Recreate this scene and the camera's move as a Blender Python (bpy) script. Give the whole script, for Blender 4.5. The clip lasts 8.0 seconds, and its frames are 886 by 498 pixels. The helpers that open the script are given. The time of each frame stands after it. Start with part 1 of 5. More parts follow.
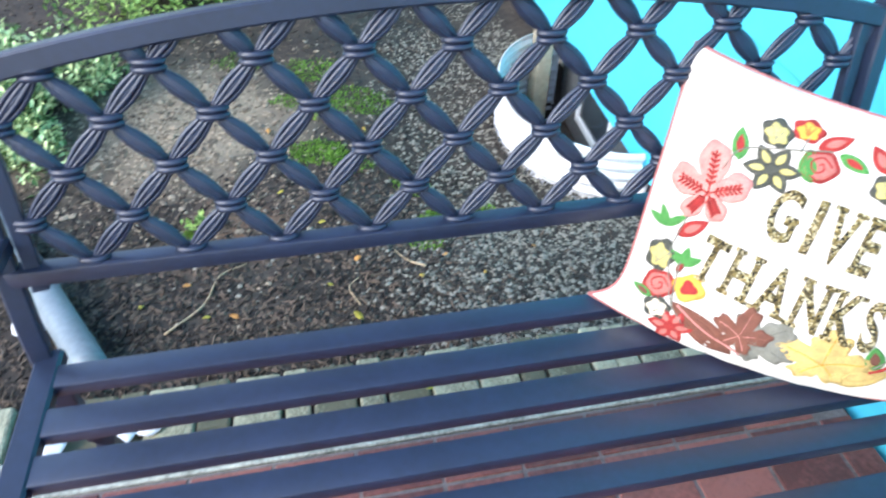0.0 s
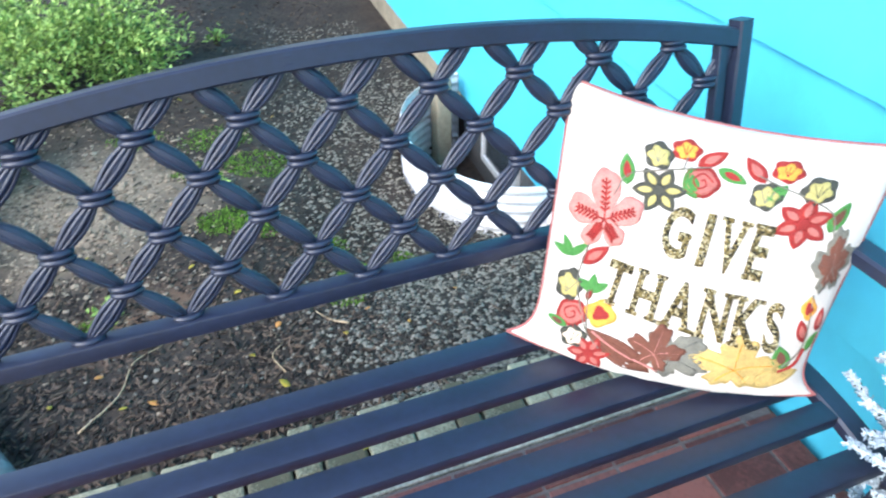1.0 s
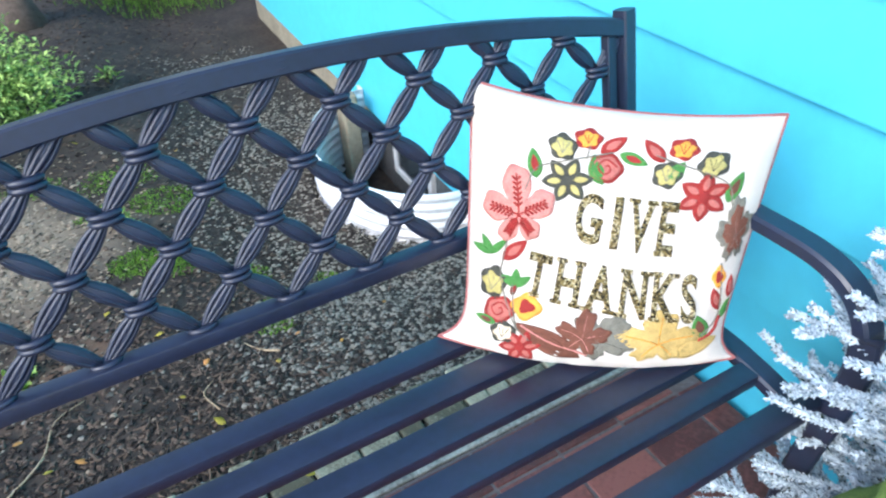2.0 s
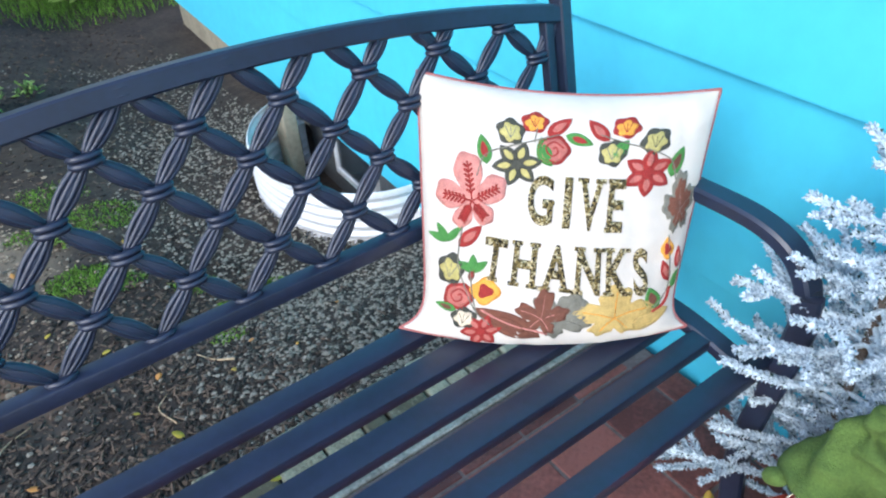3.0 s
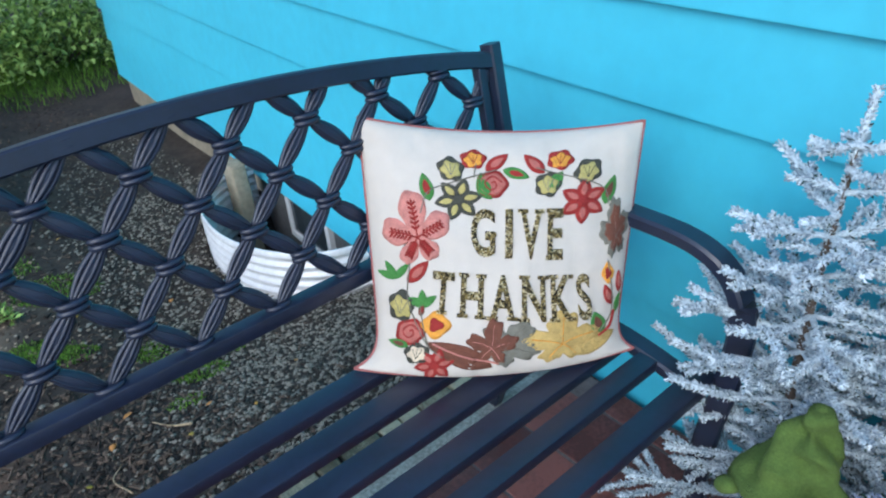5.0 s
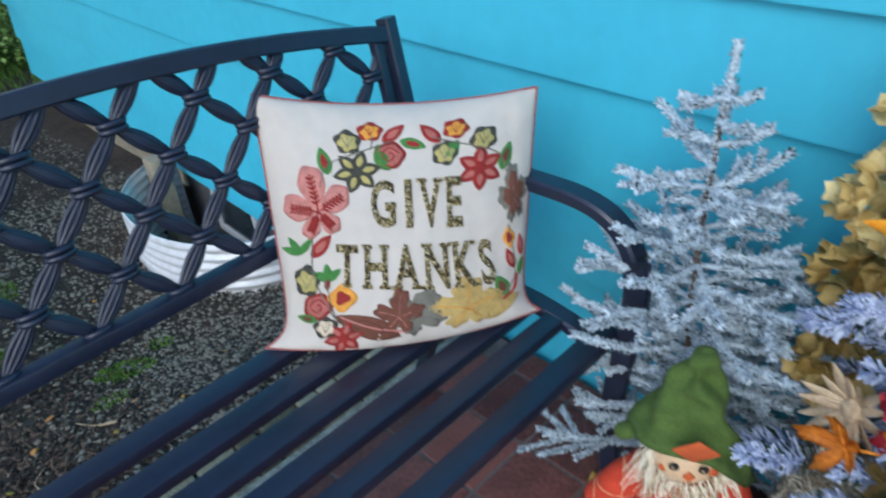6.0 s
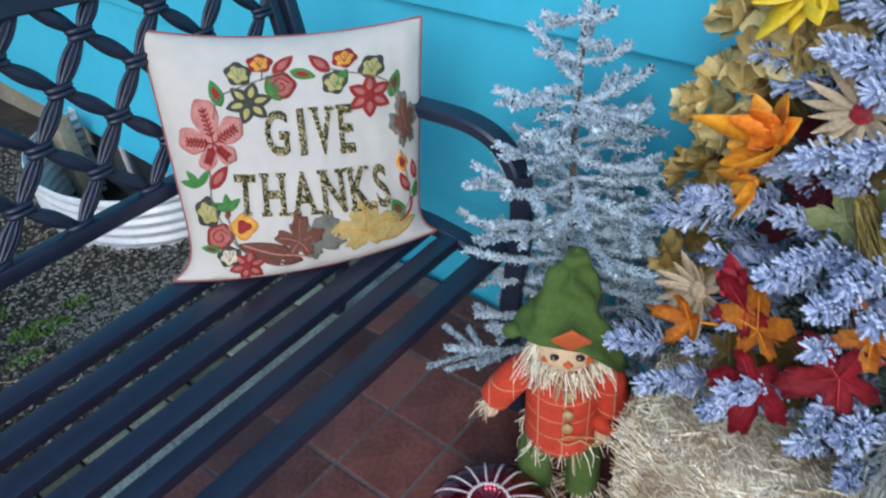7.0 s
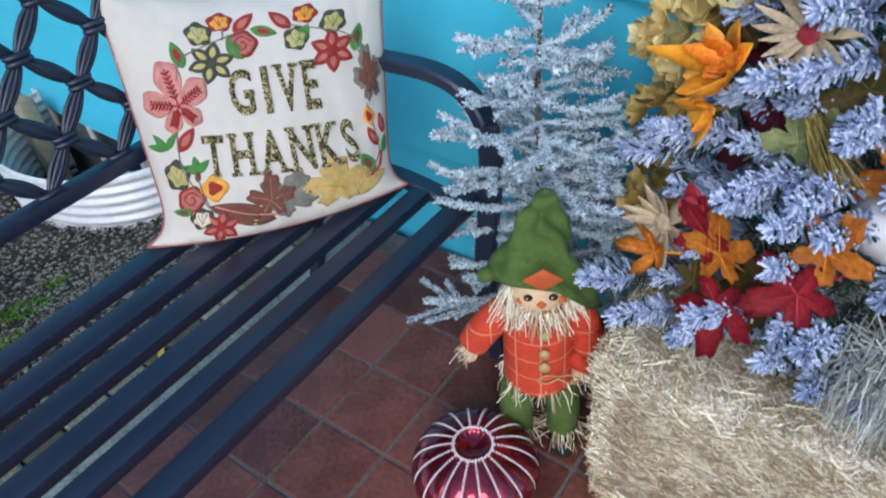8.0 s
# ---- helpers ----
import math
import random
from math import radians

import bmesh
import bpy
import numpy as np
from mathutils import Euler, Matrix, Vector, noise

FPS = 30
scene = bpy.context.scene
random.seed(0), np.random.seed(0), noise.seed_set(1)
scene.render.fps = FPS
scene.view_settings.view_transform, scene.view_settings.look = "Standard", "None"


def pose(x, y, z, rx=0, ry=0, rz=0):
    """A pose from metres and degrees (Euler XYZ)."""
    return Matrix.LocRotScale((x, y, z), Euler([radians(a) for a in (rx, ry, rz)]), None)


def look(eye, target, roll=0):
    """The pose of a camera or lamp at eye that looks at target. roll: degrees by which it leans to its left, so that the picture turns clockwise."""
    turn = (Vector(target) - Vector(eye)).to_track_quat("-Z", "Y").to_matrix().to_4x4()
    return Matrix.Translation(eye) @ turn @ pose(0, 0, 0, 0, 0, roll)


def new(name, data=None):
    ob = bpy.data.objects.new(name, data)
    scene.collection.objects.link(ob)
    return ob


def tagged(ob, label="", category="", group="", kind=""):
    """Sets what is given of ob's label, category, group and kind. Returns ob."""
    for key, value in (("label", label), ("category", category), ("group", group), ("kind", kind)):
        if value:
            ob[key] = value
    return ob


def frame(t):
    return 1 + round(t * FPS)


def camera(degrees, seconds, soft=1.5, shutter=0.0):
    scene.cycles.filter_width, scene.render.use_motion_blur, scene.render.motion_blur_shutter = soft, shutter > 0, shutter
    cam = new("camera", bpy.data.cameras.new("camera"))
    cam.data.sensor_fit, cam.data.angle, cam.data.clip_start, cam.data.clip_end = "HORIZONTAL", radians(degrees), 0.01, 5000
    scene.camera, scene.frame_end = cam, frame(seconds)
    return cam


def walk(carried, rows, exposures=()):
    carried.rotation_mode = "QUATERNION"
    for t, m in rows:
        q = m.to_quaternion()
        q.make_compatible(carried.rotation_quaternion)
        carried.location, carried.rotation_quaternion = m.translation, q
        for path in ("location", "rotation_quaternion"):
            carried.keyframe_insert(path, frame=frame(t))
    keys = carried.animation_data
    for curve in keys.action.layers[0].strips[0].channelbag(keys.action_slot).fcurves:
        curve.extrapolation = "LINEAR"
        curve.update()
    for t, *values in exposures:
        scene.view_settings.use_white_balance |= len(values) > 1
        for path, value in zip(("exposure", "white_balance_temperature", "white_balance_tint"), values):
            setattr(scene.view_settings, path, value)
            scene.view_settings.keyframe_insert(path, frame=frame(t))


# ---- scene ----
cam = camera(65.0, 8.0, soft=2.1, shutter=0.5)
PATH = [
    (0, (1.019, -0.695, 1.185), (1.342, 0.775, -0.132), 1.4),
    (0.5, (1.035, -0.693, 1.189), (1.478, 0.803, -0.062), 0.2),
    (1, (1.046, -0.695, 1.189), (1.59, 0.799, -0.025), -1.1),
    (1.5, (1.054, -0.7, 1.187), (1.702, 0.767, -0.008), -2.6),
    (3, (1.027, -0.704, 1.18), (1.908, 0.63, -0.022), -3.8),
    (3.5, (1.011, -0.712, 1.173), (1.925, 0.594, -0.035), -4.2),
    (4, (1.002, -0.718, 1.177), (1.959, 0.56, -0.028), -3.6),
    (4.2, (1.005, -0.717, 1.181), (1.987, 0.565, 0.001), -3.0),
    (5.3, (1.018, -0.766, 1.15), (2.067, 0.55, 0.129), -5.4),
    (5.5, (1.022, -0.772, 1.145), (2.115, 0.539, 0.102), -5.3),
    (6, (1.045, -0.815, 1.139), (2.18, 0.416, 0.045), -5.4),
    (6.5, (1.044, -0.874, 1.135), (2.22, 0.249, -0.029), -5.4),
    (7, (1.021, -0.912, 1.125), (2.225, 0.135, -0.082), -4.8),
    (7.5, (1.011, -0.935, 1.12), (2.211, 0.072, -0.124), -5.5),
    (8, (1.004, -0.942, 1.108), (2.192, 0.037, -0.169), -7.0),
]
walk(cam, [(t, look(eye, target, roll)) for t, eye, target, roll in PATH],
     exposures=((0, 1.9, 6100, 10), (1, 1.75, 6150, 10), (1.7, 1.6, 6100, 10), (3.5, 1.1, 5900, 8), (4.2, 0.95, 5800, 7), (5.4, 0.5, 5800, 7), (6.5, 0.35, 5850, 7), (7.2, 0.4, 5850, 8), (8, 0.5, 5900, 9)))

# ---- light ----
world = bpy.data.worlds.new("sky")
scene.world = world
world.use_nodes = True
wn = world.node_tree
sky = wn.nodes.new("ShaderNodeTexSky")
sky.sky_type = "NISHITA"
sky.sun_disc = False
sky.sun_elevation = radians(38)
sky.sun_rotation = radians(242)
wn.links.new(sky.outputs[0], wn.nodes["Background"].inputs[0])
wn.nodes["Background"].inputs[1].default_value = 0.15
sun = new("sun", bpy.data.lights.new("sun", "SUN"))
sun.data.energy, sun.data.angle, sun.data.color = 1.1, radians(35), (1.0, 0.96, 0.9)
sun.matrix_world = look((-2.6, -2.0, 3.4), (1.2, 0, 0.4))


# ---- materials ----
def mat(name, rgb, rough=0.6, metal=0.0, var=0.15, scale=8.0, bump=0.0, bscale=60.0, rgb2=None, coat=0.0, island=0.0, sheen=0.0, obj=0.0):
    """A surface with two scales of colour variation and a fine relief."""
    m = bpy.data.materials.new(name)
    m.use_nodes = True
    nt = m.node_tree
    b = nt.nodes["Principled BSDF"]
    b.inputs["Roughness"].default_value, b.inputs["Metallic"].default_value = rough, metal
    b.inputs["Coat Weight"].default_value = coat
    b.inputs["Sheen Weight"].default_value = sheen
    co = nt.nodes.new("ShaderNodeTexCoord")
    n1, n2 = nt.nodes.new("ShaderNodeTexNoise"), nt.nodes.new("ShaderNodeTexNoise")
    n1.inputs["Scale"].default_value, n2.inputs["Scale"].default_value = scale, scale * 7.3
    n1.inputs["Detail"].default_value = n2.inputs["Detail"].default_value = 5
    for n in (n1, n2):
        nt.links.new(co.outputs["Object"], n.inputs["Vector"])
    add = nt.nodes.new("ShaderNodeMath")
    add.operation = "MULTIPLY_ADD"
    nt.links.new(n2.outputs[0], add.inputs[0])
    add.inputs[1].default_value = 0.5
    half = nt.nodes.new("ShaderNodeMath")
    half.operation = "MULTIPLY_ADD"
    half.inputs[1].default_value, half.inputs[2].default_value = 0.5, 0.0
    nt.links.new(n1.outputs[0], half.inputs[0])
    nt.links.new(half.outputs[0], add.inputs[2])
    last = add.outputs[0]
    for amount, node, out in ((island, "ShaderNodeNewGeometry", "Random Per Island"), (obj, "ShaderNodeObjectInfo", "Random")):
        if amount:
            g = nt.nodes.new(node)
            k = nt.nodes.new("ShaderNodeMath")
            k.operation = "MULTIPLY_ADD"
            nt.links.new(g.outputs[out], k.inputs[0])
            k.inputs[1].default_value = amount
            off = nt.nodes.new("ShaderNodeMath")
            off.operation = "SUBTRACT"
            nt.links.new(last, off.inputs[0])
            off.inputs[1].default_value = amount / 2
            nt.links.new(off.outputs[0], k.inputs[2])
            last = k.outputs[0]
    ramp = nt.nodes.new("ShaderNodeValToRGB")
    lo = [c * (1 - var) for c in rgb]
    hi = list(rgb2) if rgb2 else [min(1, c * (1 + var)) for c in rgb]
    e = ramp.color_ramp.elements
    e[0].position, e[0].color = 0.34, (*lo, 1)
    e[1].position, e[1].color = 0.66, (*hi, 1)
    nt.links.new(last, ramp.inputs[0])
    nt.links.new(ramp.outputs[0], b.inputs["Base Color"])
    if bump:
        n3 = nt.nodes.new("ShaderNodeTexNoise")
        n3.inputs["Scale"].default_value, n3.inputs["Detail"].default_value = bscale, 4
        nt.links.new(co.outputs["Object"], n3.inputs["Vector"])
        bp = nt.nodes.new("ShaderNodeBump")
        bp.inputs["Strength"].default_value, bp.inputs["Distance"].default_value = bump, 0.004
        nt.links.new(n3.outputs[0], bp.inputs["Height"])
        nt.links.new(bp.outputs[0], b.inputs["Normal"])
    return m


M_IRON = mat("black_powder_coat", (0.0108, 0.0172, 0.041), 0.42, 0.0, 0.25, 12, 0.06, 500)
M_IRON.node_tree.nodes["Principled BSDF"].inputs["Specular IOR Level"].default_value = 0.75
M_SIDING = mat("turquoise_siding_paint", (0.085, 0.53, 0.70), 0.45, 0, 0.06, 3, 0.10, 90)
M_FOUND = mat("weathered_skirt_board", (0.28, 0.24, 0.17), 0.9, 0, 0.35, 6, 0.5, 40)
M_CONCRETE = mat("dark_foundation_concrete", (0.085, 0.088, 0.092), 0.9, 0, 0.35, 7, 0.5, 60)
M_TILE = mat("quarry_tile", (0.16, 0.05, 0.038), 0.34, 0, 0.4, 13, 0.3, 90, rgb2=(0.25, 0.088, 0.066), obj=0.35)
M_GROUT = mat("grey_grout", (0.165, 0.135, 0.125), 0.95, 0, 0.35, 20, 0.5, 150)
M_KERB = mat("mossy_brick", (0.17, 0.16, 0.10), 0.95, 0, 0.4, 22, 0.8, 120, rgb2=(0.40, 0.38, 0.26), obj=0.5)
M_SLAB = mat("weathered_concrete", (0.25, 0.26, 0.22), 0.95, 0, 0.45, 16, 0.6, 120, rgb2=(0.46, 0.47, 0.41))
M_SOIL = mat("dark_bark_soil", (0.026, 0.019, 0.014), 0.95, 0, 0.5, 5, 1.0, 70, rgb2=(0.062, 0.046, 0.034))


def dry_patch(m, centre, size, rgb):
    """A bare patch of drier, paler earth with a ragged edge."""
    nt = m.node_tree
    b = nt.nodes["Principled BSDF"]
    base = b.inputs["Base Color"].links[0].from_socket
    co, no = nt.nodes.new("ShaderNodeTexCoord"), nt.nodes.new("ShaderNodeTexNoise")
    no.inputs["Scale"].default_value, no.inputs["Detail"].default_value = 4.0, 8
    nt.links.new(co.outputs["Object"], no.inputs["Vector"])
    d = nt.nodes.new("ShaderNodeVectorMath")
    d.operation = "DISTANCE"
    nt.links.new(co.outputs["Object"], d.inputs[0])
    d.inputs[1].default_value = centre
    k = nt.nodes.new("ShaderNodeMath")
    k.operation = "MULTIPLY_ADD"
    nt.links.new(no.outputs[0], k.inputs[0])
    k.inputs[1].default_value = size * 1.6
    nt.links.new(d.outputs["Value"], k.inputs[2])
    r = nt.nodes.new("ShaderNodeMapRange")
    r.inputs["From Min"].default_value, r.inputs["From Max"].default_value = size * 1.9, size * 1.2
    nt.links.new(k.outputs[0], r.inputs["Value"])
    mix = nt.nodes.new("ShaderNodeMix")
    mix.data_type = "RGBA"
    mix.inputs["B"].default_value = (*rgb, 1)
    nt.links.new(r.outputs[0], mix.inputs["Factor"])
    nt.links.new(base, mix.inputs["A"])
    nt.links.new(mix.outputs["Result"], b.inputs["Base Color"])


dry_patch(M_SOIL, (0.55, 1.65, -0.13), 0.5, (0.25, 0.195, 0.135))
dry_patch(M_SOIL, (0.75, 0.95, -0.12), 0.22, (0.15, 0.09, 0.055))
M_CLOTH = mat("cream_cotton", (0.63, 0.572, 0.502), 0.85, 0, 0.04, 7, 0.3, 500, sheen=0.2)
M_PIPING = mat("faded_red_piping", (0.36, 0.12, 0.11), 0.8, 0, 0.2, 60, 0.3, 400)
M_GALV = mat("white_corrugated_steel", (0.72, 0.72, 0.72), 0.45, 0.15, 0.12, 6, 0.08, 60)
M_STRAW = mat("straw", (0.62, 0.455, 0.25), 0.42, 0, 0.25, 14, 0.3, 200, rgb2=(0.98, 0.90, 0.70), island=0.6)




def clear_film():
    """Thin clear wrap: see-through, with a crumpled gloss that grows at a slant."""
    m = bpy.data.materials.new("clear_film")
    m.use_nodes = True
    nt = m.node_tree
    co, no, bp = nt.nodes.new("ShaderNodeTexCoord"), nt.nodes.new("ShaderNodeTexNoise"), nt.nodes.new("ShaderNodeBump")
    no.inputs["Scale"].default_value, no.inputs["Detail"].default_value, no.inputs["Distortion"].default_value = 22, 5, 1.5
    nt.links.new(co.outputs["Object"], no.inputs["Vector"])
    bp.inputs["Strength"].default_value, bp.inputs["Distance"].default_value = 0.8, 0.012
    nt.links.new(no.outputs[0], bp.inputs["Height"])
    clear, gloss, mix, fr = (nt.nodes.new("ShaderNode" + k) for k in ("BsdfTransparent", "BsdfGlossy", "MixShader", "LayerWeight"))
    gloss.inputs["Roughness"].default_value = 0.30
    fr.inputs["Blend"].default_value = 0.25
    weak = nt.nodes.new("ShaderNodeMath")
    weak.operation = "MULTIPLY_ADD"
    weak.inputs[1].default_value, weak.inputs[2].default_value = 0.6, 0.09
    nt.links.new(bp.outputs[0], gloss.inputs["Normal"]), nt.links.new(bp.outputs[0], fr.inputs["Normal"])
    nt.links.new(fr.outputs["Facing"], weak.inputs[0]), nt.links.new(weak.outputs[0], mix.inputs[0])
    nt.links.new(clear.outputs[0], mix.inputs[1]), nt.links.new(gloss.outputs[0], mix.inputs[2])
    nt.links.new(mix.outputs[0], nt.nodes["Material Output"].inputs["Surface"])
    return m


M_FILM = clear_film()


# ---- mesh helpers ----
def part(name, bm, material, parent=None, label="", smooth=True):
    me = bpy.data.meshes.new(name)
    bm.to_mesh(me)
    bm.free()
    for m in material if isinstance(material, (list, tuple)) else [material]:
        me.materials.append(m)
    if smooth:
        me.shade_smooth()
        if material is M_IRON:
            me.set_sharp_from_angle(angle=radians(32))
    ob = new(name, me)
    ob.parent = parent
    if label:
        ob["label"] = label
    return ob


def share(name, me, parent, m):
    ob = new(name, me)
    ob.parent = parent
    ob.matrix_basis = m
    return ob


def thing(name, label, category, group="", at=(0, 0, 0)):
    e = new(name)
    e.empty_display_size = 0.05
    e.location = at
    return tagged(e, label, category, group)


def box(bm, x0, x1, y0, y1, z0, z1, bevel=0.0, m=None, mi=0):
    """A bevelled box."""
    t = Matrix.LocRotScale(((x0 + x1) / 2, (y0 + y1) / 2, (z0 + z1) / 2), None, (x1 - x0, y1 - y0, z1 - z0))
    r = bmesh.ops.create_cube(bm, size=1, matrix=t)
    vs = r["verts"]
    if bevel:
        es = list({e for v in vs for e in v.link_edges})
        q = bmesh.ops.bevel(bm, geom=es, offset=bevel, segments=2, profile=0.5, affect="EDGES")
        vs = list({v for f in q["faces"] for v in f.verts} | {v for v in vs if v.is_valid})
    if m:
        bmesh.ops.transform(bm, matrix=m, verts=vs)
    if mi:
        for f in {f for v in vs for f in v.link_faces}:
            f.material_index = mi
    return vs


def tube(bm, pts, radius, n=8, square=0.0, up=Vector((0, 0, 1)), mi=0, caps=True, flat=1.0):
    """A swept tube along pts; radius is a number or a function of 0..1; square: a rectangular section of half height radius*square."""
    pts = [Vector(p) for p in pts]
    rings = []
    for i, p in enumerate(pts):
        d = (pts[min(i + 1, len(pts) - 1)] - pts[max(i - 1, 0)]).normalized()
        u = up if abs(d.dot(up)) < 0.95 else Vector((1, 0.2, 0))
        s = d.cross(u).normalized()
        w = s.cross(d).normalized()
        r = radius(i / (len(pts) - 1)) if callable(radius) else radius
        ring = []
        if square:
            a, h, c = r, r * square, r * 0.22
            prof = [(a, h - c), (a - c, h), (-a + c, h), (-a, h - c), (-a, -h + c), (-a + c, -h), (a - c, -h), (a, -h + c)]
        else:
            prof = [(r * math.cos(2 * math.pi * k / n), r * flat * math.sin(2 * math.pi * k / n)) for k in range(n)]
        rings.append([bm.verts.new(p + s * x + w * y) for x, y in prof])
    fs = []
    for a, b in zip(rings, rings[1:]):
        for k in range(len(a)):
            fs.append(bm.faces.new((a[k], a[(k + 1) % len(a)], b[(k + 1) % len(a)], b[k])))
    if caps:
        fs.append(bm.faces.new(rings[0][::-1]))
        fs.append(bm.faces.new(rings[-1]))
    for f in fs:
        f.material_index = mi
    return rings


def spline(pts, n=6):
    """A smooth curve through pts."""
    p = [Vector(q) for q in pts]
    p = [2 * p[0] - p[1], *p, 2 * p[-1] - p[-2]]
    out = []
    for a, b, c, d in zip(p, p[1:], p[2:], p[3:]):
        for k in range(n):
            t = k / n
            out.append(0.5 * (2 * b + (c - a) * t + (2 * a - 5 * b + 4 * c - d) * t * t + (3 * b - a - 3 * c + d) * t ** 3))
    return out + [p[-2]]


# ---- house wall ----
WALL_X, FAR_Y, SILL_Z, SKEW = 2.05, 4.25, -0.165, 2.7
COURSES = (-0.165, 0.07, 0.275, 0.48, 0.692, 0.872, 1.05, 1.23, 1.41, 1.59, 1.77, 1.95, 2.13, 2.31, 2.49)
wall = tagged(new("wall_east"), "turquoise painted lap siding wall of a house", "wall", kind="structure")
# the house stands a little askew to the porch tiles
wall.matrix_basis = TURNED = Matrix.Translation((WALL_X, 0, 0)) @ pose(0, 0, 0, 0, 0, -SKEW) @ Matrix.Translation((-WALL_X, 0, 0))
bm = bmesh.new()
box(bm, WALL_X + 0.02, WALL_X + 0.20, -3.0, FAR_Y - 0.01, SILL_Z + 0.02, 2.65)
part("wall_core", bm, M_SIDING, wall, smooth=False)
for za, zb in zip(COURSES, COURSES[1:]):
    # each board leans out at its foot and tucks under the one above
    bm = bmesh.new()
    sec = ((WALL_X - 0.007, za), (WALL_X - 0.007, za + 0.003), (WALL_X + 0.014, zb + 0.012), (WALL_X + 0.02, zb + 0.012), (WALL_X + 0.02, za + 0.006))
    a = [bm.verts.new((x, -3.0, z)) for x, z in sec]
    b = [bm.verts.new((x, FAR_Y, z)) for x, z in sec]
    for k in range(5):
        bm.faces.new((a[k], a[(k + 1) % 5], b[(k + 1) % 5], b[k]))
    bm.faces.new(a[::-1]), bm.faces.new(b)
    bmesh.ops.recalc_face_normals(bm, faces=bm.faces)
    part("siding_board", bm, M_SIDING, wall, smooth=False)
bm = bmesh.new()
box(bm, WALL_X + 0.03, WALL_X + 0.16, 0.10, 2.10, -0.7, SILL_Z + 0.02, 0.004)
part("foundation", bm, M_CONCRETE, wall, "dark grey concrete foundation in the well", smooth=False)
bm = bmesh.new()
box(bm, WALL_X + 0.03, WALL_X + 0.16, 2.10, FAR_Y - 0.03, -0.7, SILL_Z + 0.02, 0.004)
part("skirt_board", bm, M_FOUND, wall, "weathered beige skirt board under the siding", smooth=False)


# ---- ground behind the porch ----
def ground_z(x, y):
    far = min(max((y - 0.22) / 1.0, 0), 1)
    z = -0.03 - 0.12 * far * far * (3 - 2 * far)
    # the bed falls away towards the foot of the house
    sx, sy, sf = (min(max(v, 0), 1) for v in ((x - 1.0) / 0.7, (y - 0.4) / 0.8, (y - 2.0) / 1.4))
    z -= sx * sx * (3 - 2 * sx) * (0.135 * sy * sy * (3 - 2 * sy) + 0.07 * sf)
    if ((x - 2.123) / 0.385) ** 2 + ((y - 1.57) / 0.51) ** 2 < 1:
        return -0.50
    near = max(0.0, 1 - math.hypot(x - 1, y - 1) / 6)
    return z + near * (0.02 * noise.noise((x * 1.7, y * 1.7, 0)) + 0.008 * noise.noise((x * 9, y * 9, 3)))


def ground_sheet(name, xs, ys, material, label):
    bm = bmesh.new()
    g = [[bm.verts.new((x, y, ground_z(x, y))) for x in xs] for y in ys]
    for a, b in zip(g, g[1:]):
        for k in range(len(xs) - 1):
            bm.faces.new((a[k], a[k + 1], b[k + 1], b[k]))
    return tagged(part(name, bm, material), label, "ground", kind="structure")


def steps(fine, coarse):
    return sorted(set(round(v, 4) for v in [*fine, *coarse]))


xs = steps(np.arange(-1.6, 2.9, 0.04), (-400, -80, -20, -6, -3, -2.2, 3.5, 6, 20, 80, 400))
ys = steps(np.arange(0.22, 4.6, 0.04), (-400, -80, -20, -6, -3.2, -1, 5.2, 6.5, 9, 20, 80, 400))
ground_sheet("ground", xs, ys, M_SOIL, "dark soil and bark mulch garden bed with moss")
# ---- porch floor ----
T0X, T0Y, TILE, KERB_Y = 1.647, -0.181, 0.1555, 0.08
floor = tagged(new("floor"), "red quarry tile porch floor with grey grout", "floor", kind="structure")
bm = bmesh.new()
box(bm, -1.35, WALL_X - 0.02, -2.10, 0.08, -0.6, -0.003)
part("grout_bed", bm, M_GROUT, floor, smooth=False)
bm = bmesh.new()
box(bm, -TILE / 2 + 0.004, TILE / 2 - 0.004, -TILE / 2 + 0.004, TILE / 2 - 0.004, -0.012, 0, 0.0025)
tile_me = part("tile", bm, M_TILE, floor, smooth=False)
tile_me.matrix_basis = pose(T0X - TILE / 2, T0Y - TILE / 2, 0)
for i in range(-18, 3):
    for j in range(-11, 1):
        if (i, j) == (0, 0):
            continue
        share("tile", tile_me.data, floor, pose(T0X + (i - 0.5) * TILE, T0Y + (j - 0.5) * TILE, random.uniform(-0.0008, 0.0008), 0, 0, random.choice((0, 90, 180, 270))))
for i in range(-18, 3):
    share("tile", tile_me.data, floor, pose(T0X + (i - 0.5) * TILE, T0Y + 0.5 * TILE, random.uniform(-0.0008, 0.0008), 0, 0, random.choice((0, 90, 180, 270))))
bm = bmesh.new()
box(bm, -1.35, WALL_X - 0.012, KERB_Y + 0.005, 0.172, -0.3, -0.001, 0.004)
for v in bm.verts:
    v.co.z += 0.002 * noise.noise(v.co * 9)
part("slab_edge", bm, M_SLAB, floor, "pale grey-green concrete strip along the tiles", smooth=False)
bm = bmesh.new()
cut = KERB_Y - (T0Y + TILE)
box(bm, -TILE / 2 + 0.003, TILE / 2 - 0.003, 0.003, cut - 0.006, -0.012, 0, 0.0025)
cut_me = part("cut_tile", bm, M_TILE, floor, smooth=False)
cut_me.matrix_basis = pose(T0X - TILE / 2, T0Y + TILE, 0)
for i in range(-18, 3):
    if i:
        share("cut_tile", cut_me.data, floor, pose(T0X + (i - 0.5) * TILE, T0Y + TILE, random.uniform(-0.0008, 0.0008)))
